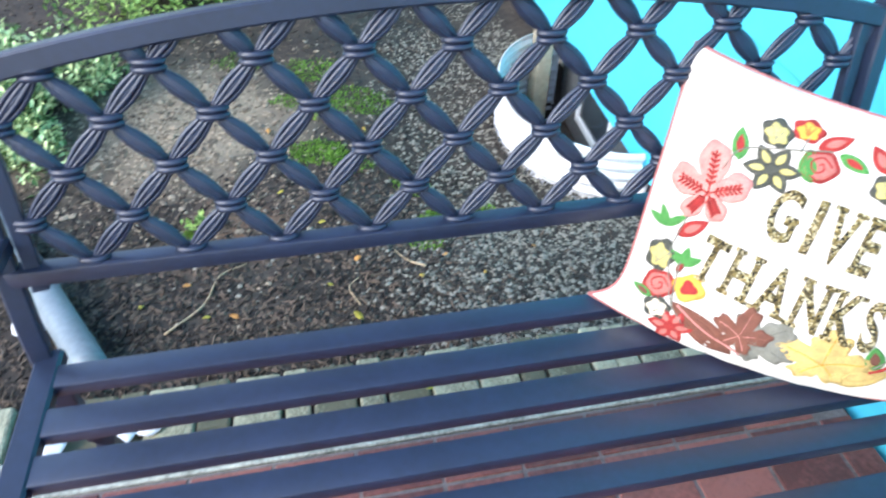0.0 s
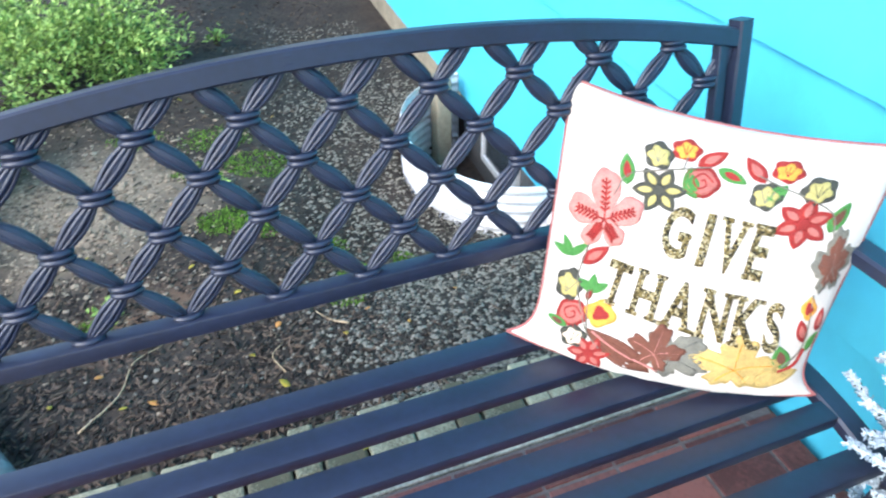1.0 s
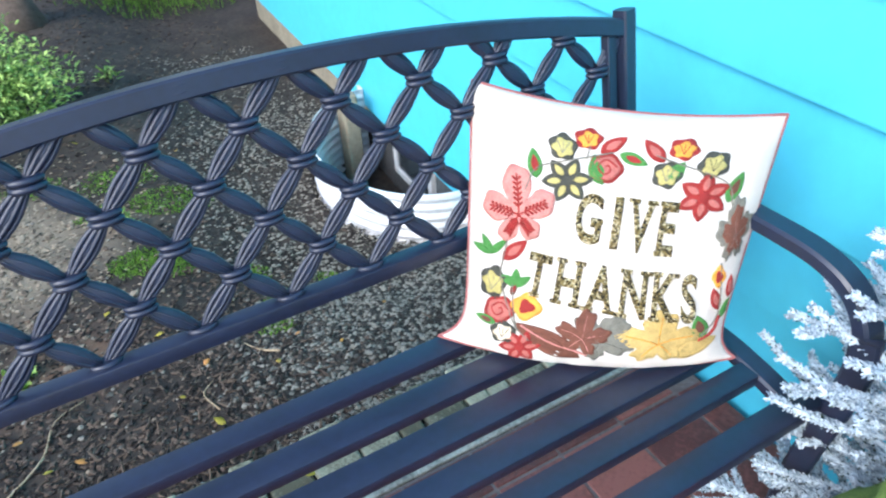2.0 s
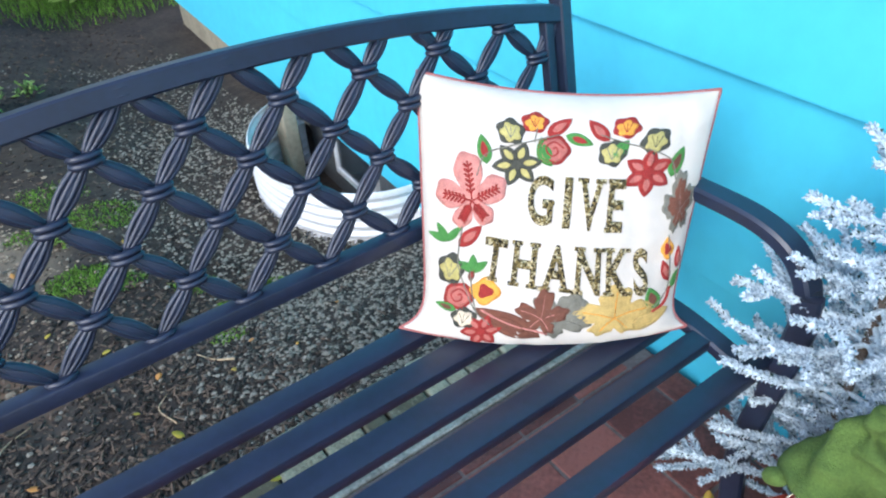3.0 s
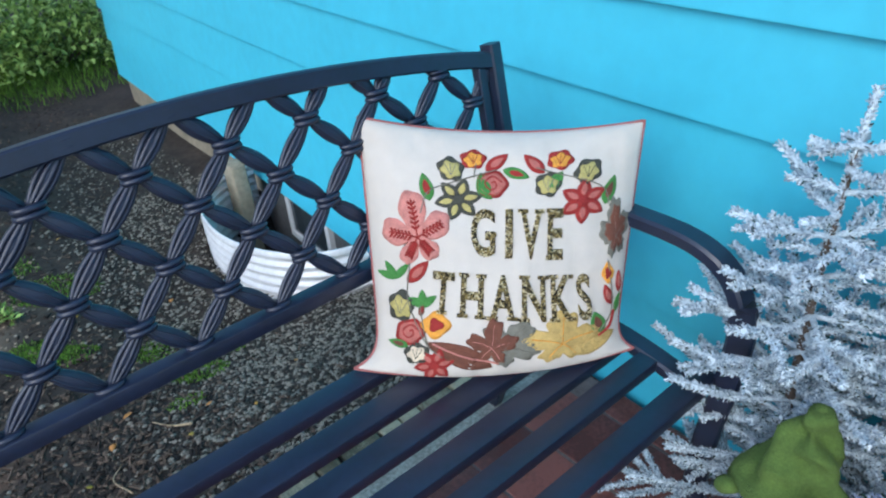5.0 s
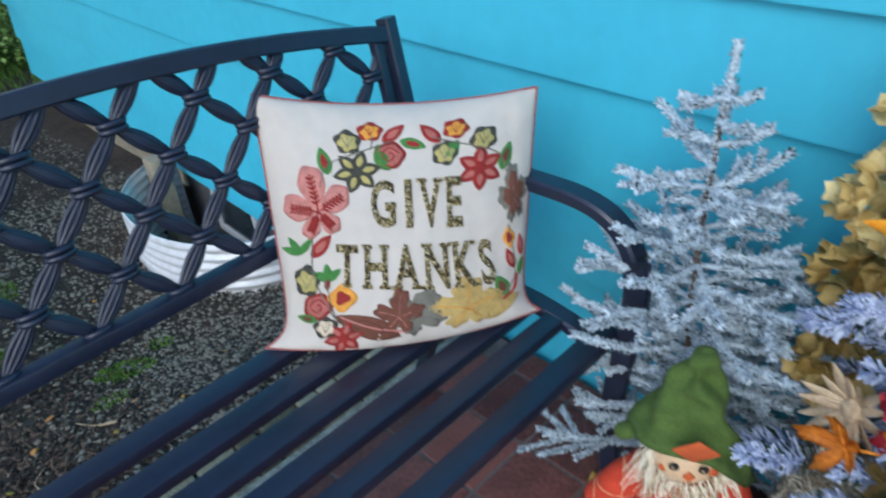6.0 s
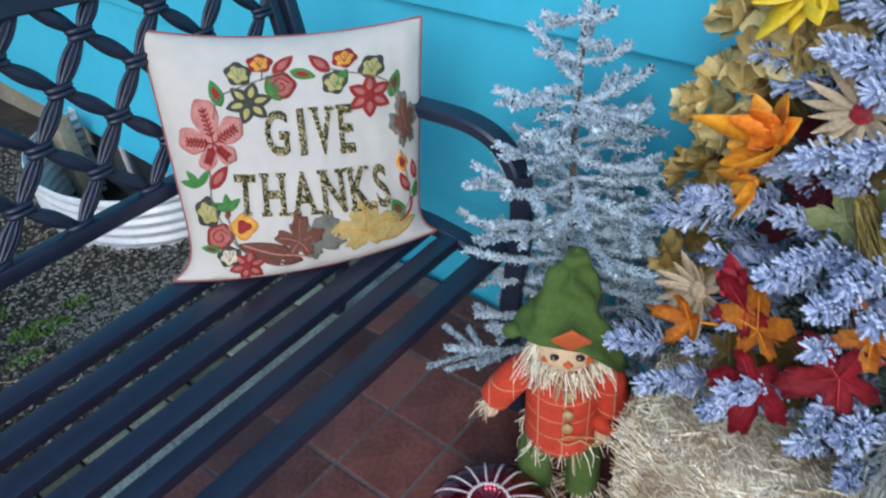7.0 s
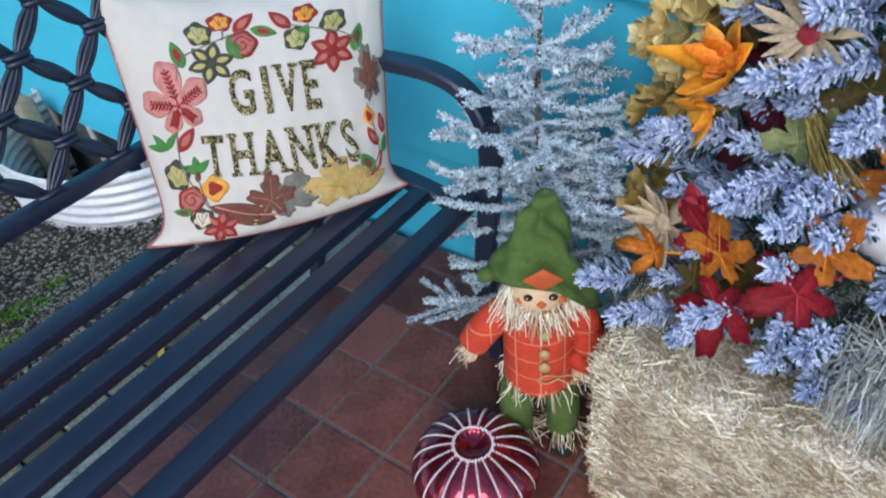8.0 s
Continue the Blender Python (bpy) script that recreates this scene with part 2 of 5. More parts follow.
for j in range(-5, 2):
    # the row along the house is cut to meet the wall
    y0 = T0Y + (j - 1) * TILE + 0.004
    y1 = min(y0 + TILE - 0.008, KERB_Y - 0.003)
    bm = bmesh.new()
    box(bm, T0X + 2 * TILE + 0.004, WALL_X - 0.010 + 0.047 * y0, y0, y1, -0.012, 0, 0.0025)
    part("cut_tile", bm, M_TILE, floor, smooth=False)
kerb = tagged(new("porch_edging"), "mossy grey brick edging along the porch slab", "edging", kind="structure")
x, k = -1.3, 0
while x < 2.0:
    # bricks laid on end and flat in turn, each a little worn
    wide = random.choice((0.052, 0.066, 0.09, 0.096))
    bm = bmesh.new()
    box(bm, -wide / 2, wide / 2, 0, 0.128, -0.10, 0, 0.006)
    for v in bm.verts:
        v.co += Vector(noise.noise_vector(v.co * 22 + Vector((k * 7, 0, 0)))) * 0.004
    brick = part("edging_brick", bm, M_KERB, kerb, smooth=False)
    brick.matrix_basis = pose(x + wide / 2, 0.177 + random.uniform(-0.005, 0.005), -0.004 + random.uniform(-0.006, 0.003), 0, 0, random.uniform(-2, 2))
    x, k = x + wide + random.uniform(0.003, 0.008), k + 1

# ---- bench ----
X0, X1 = 0.60, 1.825          # outer ends
CX = 1.211                    # middle
SEAT_Z = 0.43


def back_y(z):
    return 0.05 + (z - 0.547) * 0.175


def rail_top(x):
    return 0.888 - 0.19 * (x - CX) ** 2


bench = thing("garden_bench", "black powder-coated metal garden bench with a knotted lattice back", "bench")
seat = tagged(new("seat"), "slatted black metal seat")
seat.parent = bench
for k, (ya, yb) in enumerate(((0.006, -0.033), (-0.068, -0.111), (-0.138, -0.181), (-0.209, -0.249), (-0.274, -0.308))):
    bm = bmesh.new()
    drop = (0, 0, 0, 0.001, 0.006)[k]
    box(bm, 0.638, 1.757, yb, ya, SEAT_Z - 0.021 - drop, SEAT_Z - drop, 0.0025)
    part("slat", bm, M_IRON, seat)
bm = bmesh.new()
box(bm, X0 + 0.002, X1 - 0.02, -0.385, -0.345, SEAT_Z - 0.040, SEAT_Z - 0.016, 0.004)
part("front_rail", bm, M_IRON, seat)
for xa, xb in ((0.604, 0.640), (1.755, 1.790)):
    bm = bmesh.new()
    tube(bm, spline([((xa + xb) / 2, 0.035, SEAT_Z - 0.011), ((xa + xb) / 2, -0.2, SEAT_Z - 0.010), ((xa + xb) / 2, -0.28, SEAT_Z - 0.016), ((xa + xb) / 2, -0.348, SEAT_Z - 0.028)], 5), (xb - xa) / 2, square=0.65)
    part("side_rail", bm, M_IRON, seat)

for s, xc in ((-1, X0 + 0.012), (1, X1 - 0.018)):
    # rear leg runs up into the back post
    bm = bmesh.new()
    tube(bm, spline([(xc, 0.13, -0.008), (xc, 0.045, 0.25), (xc, 0.03, 0.43), (xc, back_y(0.60), 0.60), (xc, back_y(0.833), 0.833)], 5), 0.013, square=1.1)
    part("back_post", bm, M_IRON, bench)
    bm = bmesh.new()
    tube(bm, spline([(xc, back_y(0.60), 0.605), (xc, -0.08, 0.618), (xc, -0.20, 0.622), (xc, -0.31, 0.620), (xc, -0.372, 0.592), (xc, -0.402, 0.53), (xc, -0.400, 0.43), (xc, -0.375, 0.2), (xc, -0.395, 0.0)], 6), 0.019, square=0.62)
    part("armrest", bm, M_IRON, bench)
    bm = bmesh.new()
    xi = xc - s * 0.032
    tube(bm, [(xi, back_y(z), z) for z in (0.535, 0.65, 0.75, rail_top(xi) - 0.014)], 0.008, square=1.3)
    part("stile", bm, M_IRON, bench)

back = tagged(new("backrest"), "knotted black lattice panel between two rails")
back.parent = bench
bm = bmesh.new()
pts = [(x, back_y(rail_top(x) - 0.014), rail_top(x) - 0.014) for x in np.linspace(X0 + 0.012, X1 - 0.018, 25)]
tube(bm, pts, 0.013, square=1.05, up=Vector((0, 0.17, 1)))
part("top_rail", bm, M_IRON, back)
bm = bmesh.new()
box(bm, X0 + 0.012, X1 - 0.018, 0.037, 0.063, 0.547, 0.572, 0.003)
part("bottom_rail", bm, M_IRON, back)
PITCH, ROW, LAT_X = 0.1214, 0.0612, 1.205
ROW_Z = [0.568 + ROW * k for k in range(6)]


def cord_link(name, length, ribbed):
    """A leaf-shaped strand between two knots along local x."""
    bm = bmesh.new()
    if ribbed:
        for off, dep in ((-1, 0), (-0.36, 0.6), (0.36, 0.6), (1, 0)):
            pts = []
            for i in range(9):
                t = i / 8
                w = 0.0024 + 0.0072 * math.sin(math.pi * t)
                pts.append(((t - 0.5) * length, -0.0045 * dep * math.sin(math.pi * t), off * w))
            tube(bm, pts, 0.0034, 6)
        tube(bm, [((t - 0.5) * length, 0.002, 0) for t in (0, 0.25, 0.5, 0.75, 1)], lambda t: 0.003 + 0.005 * math.sin(math.pi * t), 6)
    else:
        pts = [((i / 10 - 0.5) * length, 0, 0) for i in range(11)]
        tube(bm, pts, lambda t: 0.0042 + 0.0088 * math.sin(math.pi * t), 10, up=Vector((0, 0, 1)), flat=1.0)
        for v in bm.verts:
            v.co.y *= 0.55
        for off in (-0.45, 0.45):
            tube(bm, [((t - 0.5) * length * 0.9, -0.0038 - 0.0018 * math.sin(math.pi * t), off * (0.004 + 0.008 * math.sin(math.pi * t))) for t in (0.0, 0.2, 0.4, 0.6, 0.8, 1.0)], 0.0016, 5)
    me = bpy.data.meshes.new(name)
    bm.to_mesh(me), bm.free()
    me.materials.append(M_IRON)
    me.shade_smooth()
    return me


def knot_mesh():
    bm = bmesh.new()
    for z in (-0.0045, 0.0045):
        ring = [(0.0165 * math.cos(a), 0.0095 * math.sin(a), z) for a in np.linspace(0, 2 * math.pi, 17)]
        tube(bm, ring, 0.0046, 6, caps=False)
    box(bm, -0.013, 0.013, -0.007, 0.007, -0.008, 0.008, 0.003)
    me = bpy.data.meshes.new("knot")
    bm.to_mesh(me), bm.free()
    me.materials.append(M_IRON)
    me.shade_smooth()
    return me


LEN = math.hypot(PITCH / 2, ROW)
link_a, link_b, knot = cord_link("strand", LEN, True), cord_link("strand", LEN, False), knot_mesh()
lean = pose(0, 0, 0, -9.9)
for r in range(6):
    for c in range(-5, 6):
        x = LAT_X + (c + 0.5 * (r % 2)) * PITCH
        z = ROW_Z[r]
        if not X0 + 0.02 < x < X1 - 0.03:
            continue
        low = rail_top(x) - 0.03
        if z < low + 0.018:
            share("knot", knot, back, pose(x, back_y(z), z) @ lean)
        if r == 5:
            continue
        for s, me in ((1, link_a), (-1, link_b)):
            xe = x + s * PITCH / 2
            if not X0 + 0.0 < xe < X1 - 0.0:
                continue
            lim = rail_top(xe) - 0.012 - z
            k = min(1.0, lim / ROW)
            if k < 0.25:
                continue
            ang = math.degrees(math.atan2(ROW, s * PITCH / 2))
            m = pose(x + s * PITCH / 4 * k, back_y(z + ROW / 2 * k), z + ROW / 2 * k) @ lean @ pose(0, 0, 0, 0, -ang, 0) @ Matrix.Diagonal((k, 1, 1, 1))
            share("strand", me, back, m)


# ---- pillow ----
P_AT = Vector((1.58, -0.125, SEAT_Z))
P_TL, P_TR, P_BL, P_BR = (Vector(p) - P_AT for p in ((1.531, 0.097, 0.789), (1.867, -0.172, 0.748), (1.399, 0.006, 0.434), (1.756, -0.278, 0.434)))
P_N = (P_TL + P_TR - P_BL - P_BR).cross(P_TR + P_BR - P_TL - P_BL).normalized()
P_N = P_N if P_N.y < 0 else -P_N


def side_pull(a, b):
    """How far the side seams draw in: most just above the lower corners, which stick out like ears."""
    return (0.20 if a > 0 else 0.215) * ((1 - math.exp(-(1 + b) / 0.10)) * (0.72 if a > 0 else 0.9) + (0.28 if a > 0 else 0.1)) * (max(0.0, 1 - b) / 2) ** 0.9


def pillow_at(a, b, side=-1.0, lift=0.0):
    """The pillow's skin; a across and b up, both -1 to 1; side -1 is its front."""
    a2 = a * (1 - side_pull(a, b))
    b2 = b * (1 - (0.11 if b > 0 else 0.0) * (1 - a * a))
    u, v = (a2 + 1) / 2, (b2 + 1) / 2
    p = P_BL * (1 - u) * (1 - v) + P_BR * u * (1 - v) + P_TL * (1 - u) * v + P_TR * u * v
    edge = max(0.0, 1 - a * a) ** 0.5 * max(0.0, 1 - b * b) ** (0.5 if b > 0 else 0.36)
    w = (1 - a * a) * ((1 - b) / 2) ** 2
    p += Vector((-0.6, -0.8, 0)) * 0.036 * w
    fold = 0.0045 * noise.noise((a * 3.1, b * 4.3, side)) + 0.0024 * noise.noise((a * 10, b * 3 + a * 2, side + 5))
    # puckers run in from the seams, most at the corners
    rim = max(abs(a), abs(b)) ** 5
    turn = math.atan2(b, a)
    fold += 0.0040 * rim * noise.noise((turn * 7, rim, side)) + 0.0022 * rim * noise.noise((turn * 21, rim * 0.6, side + 9))
    fat = 0.062 if side < 0 else 0.035
    return p - P_N * side * (fat * edge + fold * min(1, 4 * edge) + lift)


pillow = thing("throw_pillow", "cream square throw pillow with embroidered autumn wreath and lettering", "pillow")
pillow.location = P_AT
bm = bmesh.new()
N = 56
grid = {}
ab = [math.sin(math.pi / 2 * (-1 + 2 * i / N)) * 0.6 + (-1 + 2 * i / N) * 0.4 for i in range(N + 1)]
for s in (-1, 1):
    for i in range(N + 1):
        for j in range(N + 1):
            rim = i in (0, N) or j in (0, N)
            key = (i, j, 0 if rim else s)
            if key not in grid:
                grid[key] = bm.verts.new(pillow_at(ab[i], ab[j], s))
for s in (-1, 1):
    for i in range(N):
        for j in range(N):
            q = [grid[(a, b, 0 if a in (0, N) or b in (0, N) else s)] for a, b in ((i, j), (i + 1, j), (i + 1, j + 1), (i, j + 1))]
            bm.faces.new(q if s < 0 else q[::-1])
part("cover", bm, M_CLOTH, pillow)
bm = bmesh.new()
rim = [(t, -1) for t in ab] + [(1, t) for t in ab[1:]] + [(-t, 1) for t in ab[1:]] + [(-1, -t) for t in ab[1:]]
tube(bm, [pillow_at(a, b) for a, b in rim], 0.0025, 6, caps=False)
part("piping", bm, M_PIPING, pillow, "faded red piping round the edge")


# the embroidery: patches of cloth and thread laid on the cover, a across and b up
def thread(name, rgb, rgb2=None, var=0.25):
    return mat(name, rgb, 0.8, 0, var, 90, 0.6, 600, rgb2=rgb2)


E_PINK, E_RED = thread("pink_applique", (0.60, 0.24, 0.20)), thread("red_thread", (0.33, 0.025, 0.02))
E_DARK, E_YEL = thread("charcoal_thread", (0.06, 0.06, 0.045)), thread("pale_yellow_thread", (0.52, 0.44, 0.15))
E_ROSE = thread("rose_thread", (0.50, 0.15, 0.12))
E_GREEN, E_GREY = thread("green_thread", (0.07, 0.24, 0.05)), thread("grey_felt", (0.20, 0.19, 0.15))
E_GOLD, E_BROWN = thread("mustard_applique", (0.56, 0.39, 0.13)), thread("brown_thread", (0.17, 0.06, 0.035))
E_CREAM, E_ORANGE = thread("cream_thread", (0.75, 0.62, 0.45)), thread("orange_thread", (0.80, 0.36, 0.05))


def sequins():
    """Small overlapping discs, some dark, some olive, some bright gold."""
    m = mat("gold_sequins", (0.1, 0.08, 0.03), 0.3, 0.35, 0.2, 90, 0.8, 900)
    nt = m.node_tree
    co, vo = nt.nodes.new("ShaderNodeTexCoord"), nt.nodes.new("ShaderNodeTexVoronoi")
    vo.inputs["Scale"].default_value = 430
    nt.links.new(co.outputs["Object"], vo.inputs["Vector"])
    one = nt.nodes.new("ShaderNodeSeparateColor")
    nt.links.new(vo.outputs["Color"], one.inputs[0])
    ramp = nt.nodes.new("ShaderNodeValToRGB")
    ramp.color_ramp.interpolation = "CONSTANT"
    e = ramp.color_ramp.elements
    e[0].position, e[0].color = 0.0, (0.015, 0.012, 0.006, 1)
    e[1].position, e[1].color = 0.26, (0.14, 0.10, 0.034, 1)
    for at, rgb in ((0.55, (0.36, 0.26, 0.09)), (0.80, (0.80, 0.68, 0.40))):
        k = e.new(at)
        k.color = (*rgb, 1)
    nt.links.new(one.outputs[0], ramp.inputs[0])
    nt.links.new(ramp.outputs[0], nt.nodes["Principled BSDF"].inputs["Base Color"])
    return m


E_SEQ = sequins()


def design_at(a, b, lift):
    """A point of the wreath on the front, where the seams' pull does not narrow it."""
    a = a * (1 - (0.16 if a > 0 else 0.13) * (1 - b * b)) / (1 - side_pull(a, b))
    return pillow_at(max(-0.99, min(0.99, a)), max(-0.99, min(0.99, b)), -1, lift)


def sewn(name, outline, material, lift=0.0014, rings=4, parent=None):
    """A patch whose outline runs round its middle, draped on the cover, with a turned-down rim."""
    bm = bmesh.new()
    ca, cb = sum(p[0] for p in outline) / len(outline), sum(p[1] for p in outline) / len(outline)

    def put(a, b, h):
        return bm.verts.new(design_at(a, b, h))
    mid = put(ca, cb, lift)
    loops = []
    for r in range(1, rings + 1):
        t = r / rings
        loops.append([put(ca + (a - ca) * t, cb + (b - cb) * t, lift) for a, b in outline])
    loops.append([put(a, b, -0.0006) for a, b in outline])
    n = len(outline)
    for k in range(n):
        bm.faces.new((mid, loops[0][k], loops[0][(k + 1) % n]))
        for p, q in zip(loops, loops[1:]):
            bm.faces.new((p[k], q[k], q[(k + 1) % n], p[(k + 1) % n]))
    return part(name, bm, material, parent or pillow)


def round_shape(a, b, r, wob=0.1, k=5, sx=1.0, turn=0.0, n=28):
    c, s = math.cos(turn), math.sin(turn)
    out = []
    for i in range(n):
        t = 2 * math.pi * i / n
        q = r * (1 + wob * math.cos(k * t))
        x, y = q * math.cos(t) * sx, q * math.sin(t)
        out.append((a + c * x - s * y, b + s * x + c * y))
    return out


def leaf_shape(a, b, r, turn, w=0.42, n=20):
    """A pointed leaf, r from middle to tip, pointing along turn."""
    out = []
    for i in range(n):
        t = i / n * 2
        u = 1 - 2 * (t if t <= 1 else 2 - t)
        y = w * (1 - u * u) ** 0.8 * (1 if t <= 1 else -1) * (1 + 0.25 * u * -1)
        x = u
        out.append((a + r * (math.cos(turn) * x - math.sin(turn) * y), b + r * (math.sin(turn) * x + math.cos(turn) * y)))
    return out


def maple_shape(a, b, r, turn, sx=1.0, sharp=0.55, n=80, power=0.8, teeth=0.07):
    out = []
    for i in range(n):
        t = 2 * math.pi * i / n
        lobe = abs(math.cos(2.5 * t)) ** power
        q = r * (1 - sharp + sharp * lobe + teeth * math.sin(15 * t))
        q *= 0.78 + 0.22 * math.cos(t)
        x, y = q * math.cos(t), q * math.sin(t)
        out.append((a + (math.cos(turn) * x - math.sin(turn) * y) * sx, b + math.sin(turn) * x + math.cos(turn) * y))
    return out


def stitched(name, pts, material, r=0.0011, parent=None, n=5):
    bm = bmesh.new()
    line = spline([(a, b, 0) for a, b in pts], n)
    tube(bm, [design_at(p.x, p.y, 0.0016) for p in line], r, 5)
    return part(name, bm, material, parent or pillow)


def flower(a, b, r, outer, inner, mid, petals=6, turn=0.3):
    f = None
    for k in range(petals):
        t = turn + 2 * math.pi * k / petals
        c, s = a + 0.55 * r * math.cos(t), b + 0.55 * r * math.sin(t)
        p = sewn("petal", leaf_shape(c, s, 0.52 * r, t, 0.62), outer, 0.0012)
        sewn("petal_fill", leaf_shape(c, s, 0.29 * r, t, 0.46), inner, 0.0022, parent=p)
    sewn("flower_middle", round_shape(a, b, 0.24 * r, 0.15, 6), mid, 0.0026)


def bud(a, b, r, outer, inner, sx=0.9, turn=0.0, mark=None):
    p = sewn("bud", round_shape(a, b, r, 0.10, 5, sx, turn), outer, 0.0012)
    sewn("bud_fill", round_shape(a, b - 0.05 * r, r * 0.70, 0.16, 5, sx, turn + 0.4), inner, 0.0022, parent=p)
    if mark:
        for d in (-0.5, 0, 0.5):
            stitched("stitch", ((a, b - 0.5 * r), (a + d * 0.45 * r, b), (a + d * 0.8 * r, b + 0.42 * r)), mark, 0.0009, p, 3)


def two_tone_leaf(a, b, r, turn, outer, inner, w=0.45):
    p = sewn("leaf", leaf_shape(a, b, r, turn, w), outer, 0.0012)
    sewn("leaf_fill", leaf_shape(a, b, r * 0.55, turn, w * 0.9), inner, 0.0022, parent=p)


def rose(a, b, r, outer=None, inner=None):
    p = sewn("rose", round_shape(a, b, r, 0.06, 5), outer or E_RED, 0.0012)
    sewn("rose_fill", round_shape(a, b, r * 0.78, 0.06, 5), inner or E_ROSE, 0.002, parent=p)
    stitched("stitch", [(a + r * q * math.cos(t), b + r * q * math.sin(t)) for q, t in ((0.62, 0.2), (0.55, 1.6), (0.5, 3.0), (0.45, 4.4), (0.3, 5.6), (0.2, 7.2), (0.1, 8.6))], E_RED, 0.0014, p)


def maple_patch(a, b, r, turn, base, vein, sx=1.0, dots=0, sharp=0.55, lift=0.0014, vein_r=0.0010, power=0.8, teeth=0.07):
    p = sewn("maple_leaf", maple_shape(a, b, r, turn, sx, sharp, 80, power, teeth), base, lift, 6)
    for k in range(5):
        t = turn + 2 * math.pi * k / 5
        q = r * (0.62 + 0.2 * math.cos(t - turn))
        ea, eb = a + q * math.cos(t) * sx, b + q * math.sin(t)
        stitched("vein", ((a, b), ((a + ea) / 2, (b + eb) / 2 + 0.01), (ea, eb)), vein, vein_r, p, 3)
        for d in range(dots):
            u = 0.22 + 0.75 * d / dots
            for side in (-1, 1):
                ca, cb = a + (ea - a) * u, b + (eb - b) * u
                stitched("stitch", ((ca, cb), (ca + 0.12 * r * math.cos(t + side * 0.9) * sx, cb + 0.12 * r * math.sin(t + side * 0.9))), vein, 0.0017, p, 2)


for pts in (((-0.62, 0.30), (-0.56, 0.47), (-0.40, 0.55), (-0.20, 0.62), (-0.05, 0.67)), ((-0.22, 0.60), (-0.20, 0.72)), ((0.23, 0.68), (0.40, 0.62), (0.62, 0.55), (0.78, 0.46), (0.84, 0.30)),
            ((-0.70, -0.10), (-0.70, -0.35), (-0.62, -0.55), (-0.52, -0.72), (-0.40, -0.82)), ((-0.60, -0.42), (-0.55, -0.62), (-0.50, -0.75)), ((0.84, -0.15), (0.86, -0.4), (0.84, -0.6), (0.72, -0.74))):
    stitched("vine", pts, E_GREY, 0.0010)
maple_patch(-0.645, 0.10, 0.38, 1.75, E_PINK, E_RED, 0.85, 6, 0.62, 0.0014, 0.0013, 0.55, 0.025)
flower(-0.336, 0.418, 0.170, E_DARK, E_YEL, E_DARK, 6, 0.2)
bud(-0.382, 0.668, 0.100, E_DARK, E_YEL, 0.95, 0.3, E_GREY)
bud(-0.217, 0.755, 0.080, E_RED, E_ORANGE, 1.15, 0.2, E_RED)
two_tone_leaf(-0.051, 0.731, 0.11, 0.75, E_RED, E_ROSE)
two_tone_leaf(-0.135, 0.53, 0.12, 1.9, E_GREEN, E_GREEN, 0.6)
rose(-0.084, 0.547, 0.115)
two_tone_leaf(0.091, 0.633, 0.105, -0.35, E_GREEN, E_RED)
two_tone_leaf(-0.568, 0.512, 0.115, 1.75, E_GREEN, E_RED)
two_tone_leaf(0.219, 0.713, 0.115, 2.3, E_RED, E_ROSE)
bud(0.411, 0.738, 0.085, E_RED, E_ORANGE, 1.15, -0.1, E_RED)
bud(0.63, 0.623, 0.105, E_DARK, E_YEL, 1.05, 0.8, E_DARK)
two_tone_leaf(0.375, 0.545, 0.11, 1.0, E_GREEN, E_GREEN, 0.55)
bud(0.329, 0.531, 0.105, E_DARK, E_YEL, 0.95, 0.0, E_GREY)
flower(0.612, 0.37, 0.185, E_RED, E_ROSE, E_RED, 6, 0.5)
two_tone_leaf(0.825, 0.446, 0.125, 1.35, E_GREEN, E_BROWN)
maple_patch(0.905, 0.05, 0.33, 1.75, E_GREY, E_GREY, 0.50, 0, 0.42)
maple_patch(0.91, 0.06, 0.25, 1.75, E_BROWN, E_PINK, 0.46, 0, 0.45, 0.0026, 0.0009)
for turn in (0.9, 2.2, -0.25 + 3.14):
    two_tone_leaf(-0.80 + 0.07 * math.cos(turn), -0.22 + 0.07 * math.sin(turn), 0.085, turn, E_GREEN, E_GREEN, 0.35)
two_tone_leaf(-0.634, -0.166, 0.115, 0.85, E_RED, E_ROSE)
bud(-0.738, -0.437, 0.125, E_DARK, E_YEL, 0.75, 0.2, E_GREY)
for turn in (0.7, 1.7, 2.7):
    two_tone_leaf(-0.58 + 0.05 * math.cos(turn), -0.42 + 0.05 * math.sin(turn), 0.075, turn, E_GREEN, E_GREEN, 0.45)
two_tone_leaf(-0.585, -0.455, 0.05, 1.5, E_BROWN, E_RED)
rose(-0.646, -0.636, 0.105)
sewn("square_flower", round_shape(-0.471, -0.566, 0.10, 0.12, 4), E_ORANGE)
sewn("flower_middle", round_shape(-0.471, -0.566, 0.05, 0.2, 3), E_RED, 0.0024)
two_tone_leaf(-0.716, -0.738, 0.075, 3.0, E_GREEN, E_BROWN)
bud(-0.578, -0.80, 0.085, E_DARK, E_CREAM, 1.0, 0.5, E_DARK)
flower(-0.448, -0.88, 0.13, E_RED, E_ROSE, E_RED, 6, 0.3)
maple_patch(0.02, -0.75, 0.24, 0.9, E_GREY, E_GREY, 1.2, 0, 0.5)
maple_patch(-0.07, -0.74, 0.22, 1.5, E_BROWN, E_PINK, 1.0, 0, 0.6, 0.0026, 0.0012)
two_tone_leaf(-0.29, -0.80, 0.25, 2.75, E_BROWN, E_BROWN, 0.34)
stitched("vein", ((-0.02, -0.86), (-0.25, -0.81), (-0.48, -0.71)), E_PINK, 0.0016)
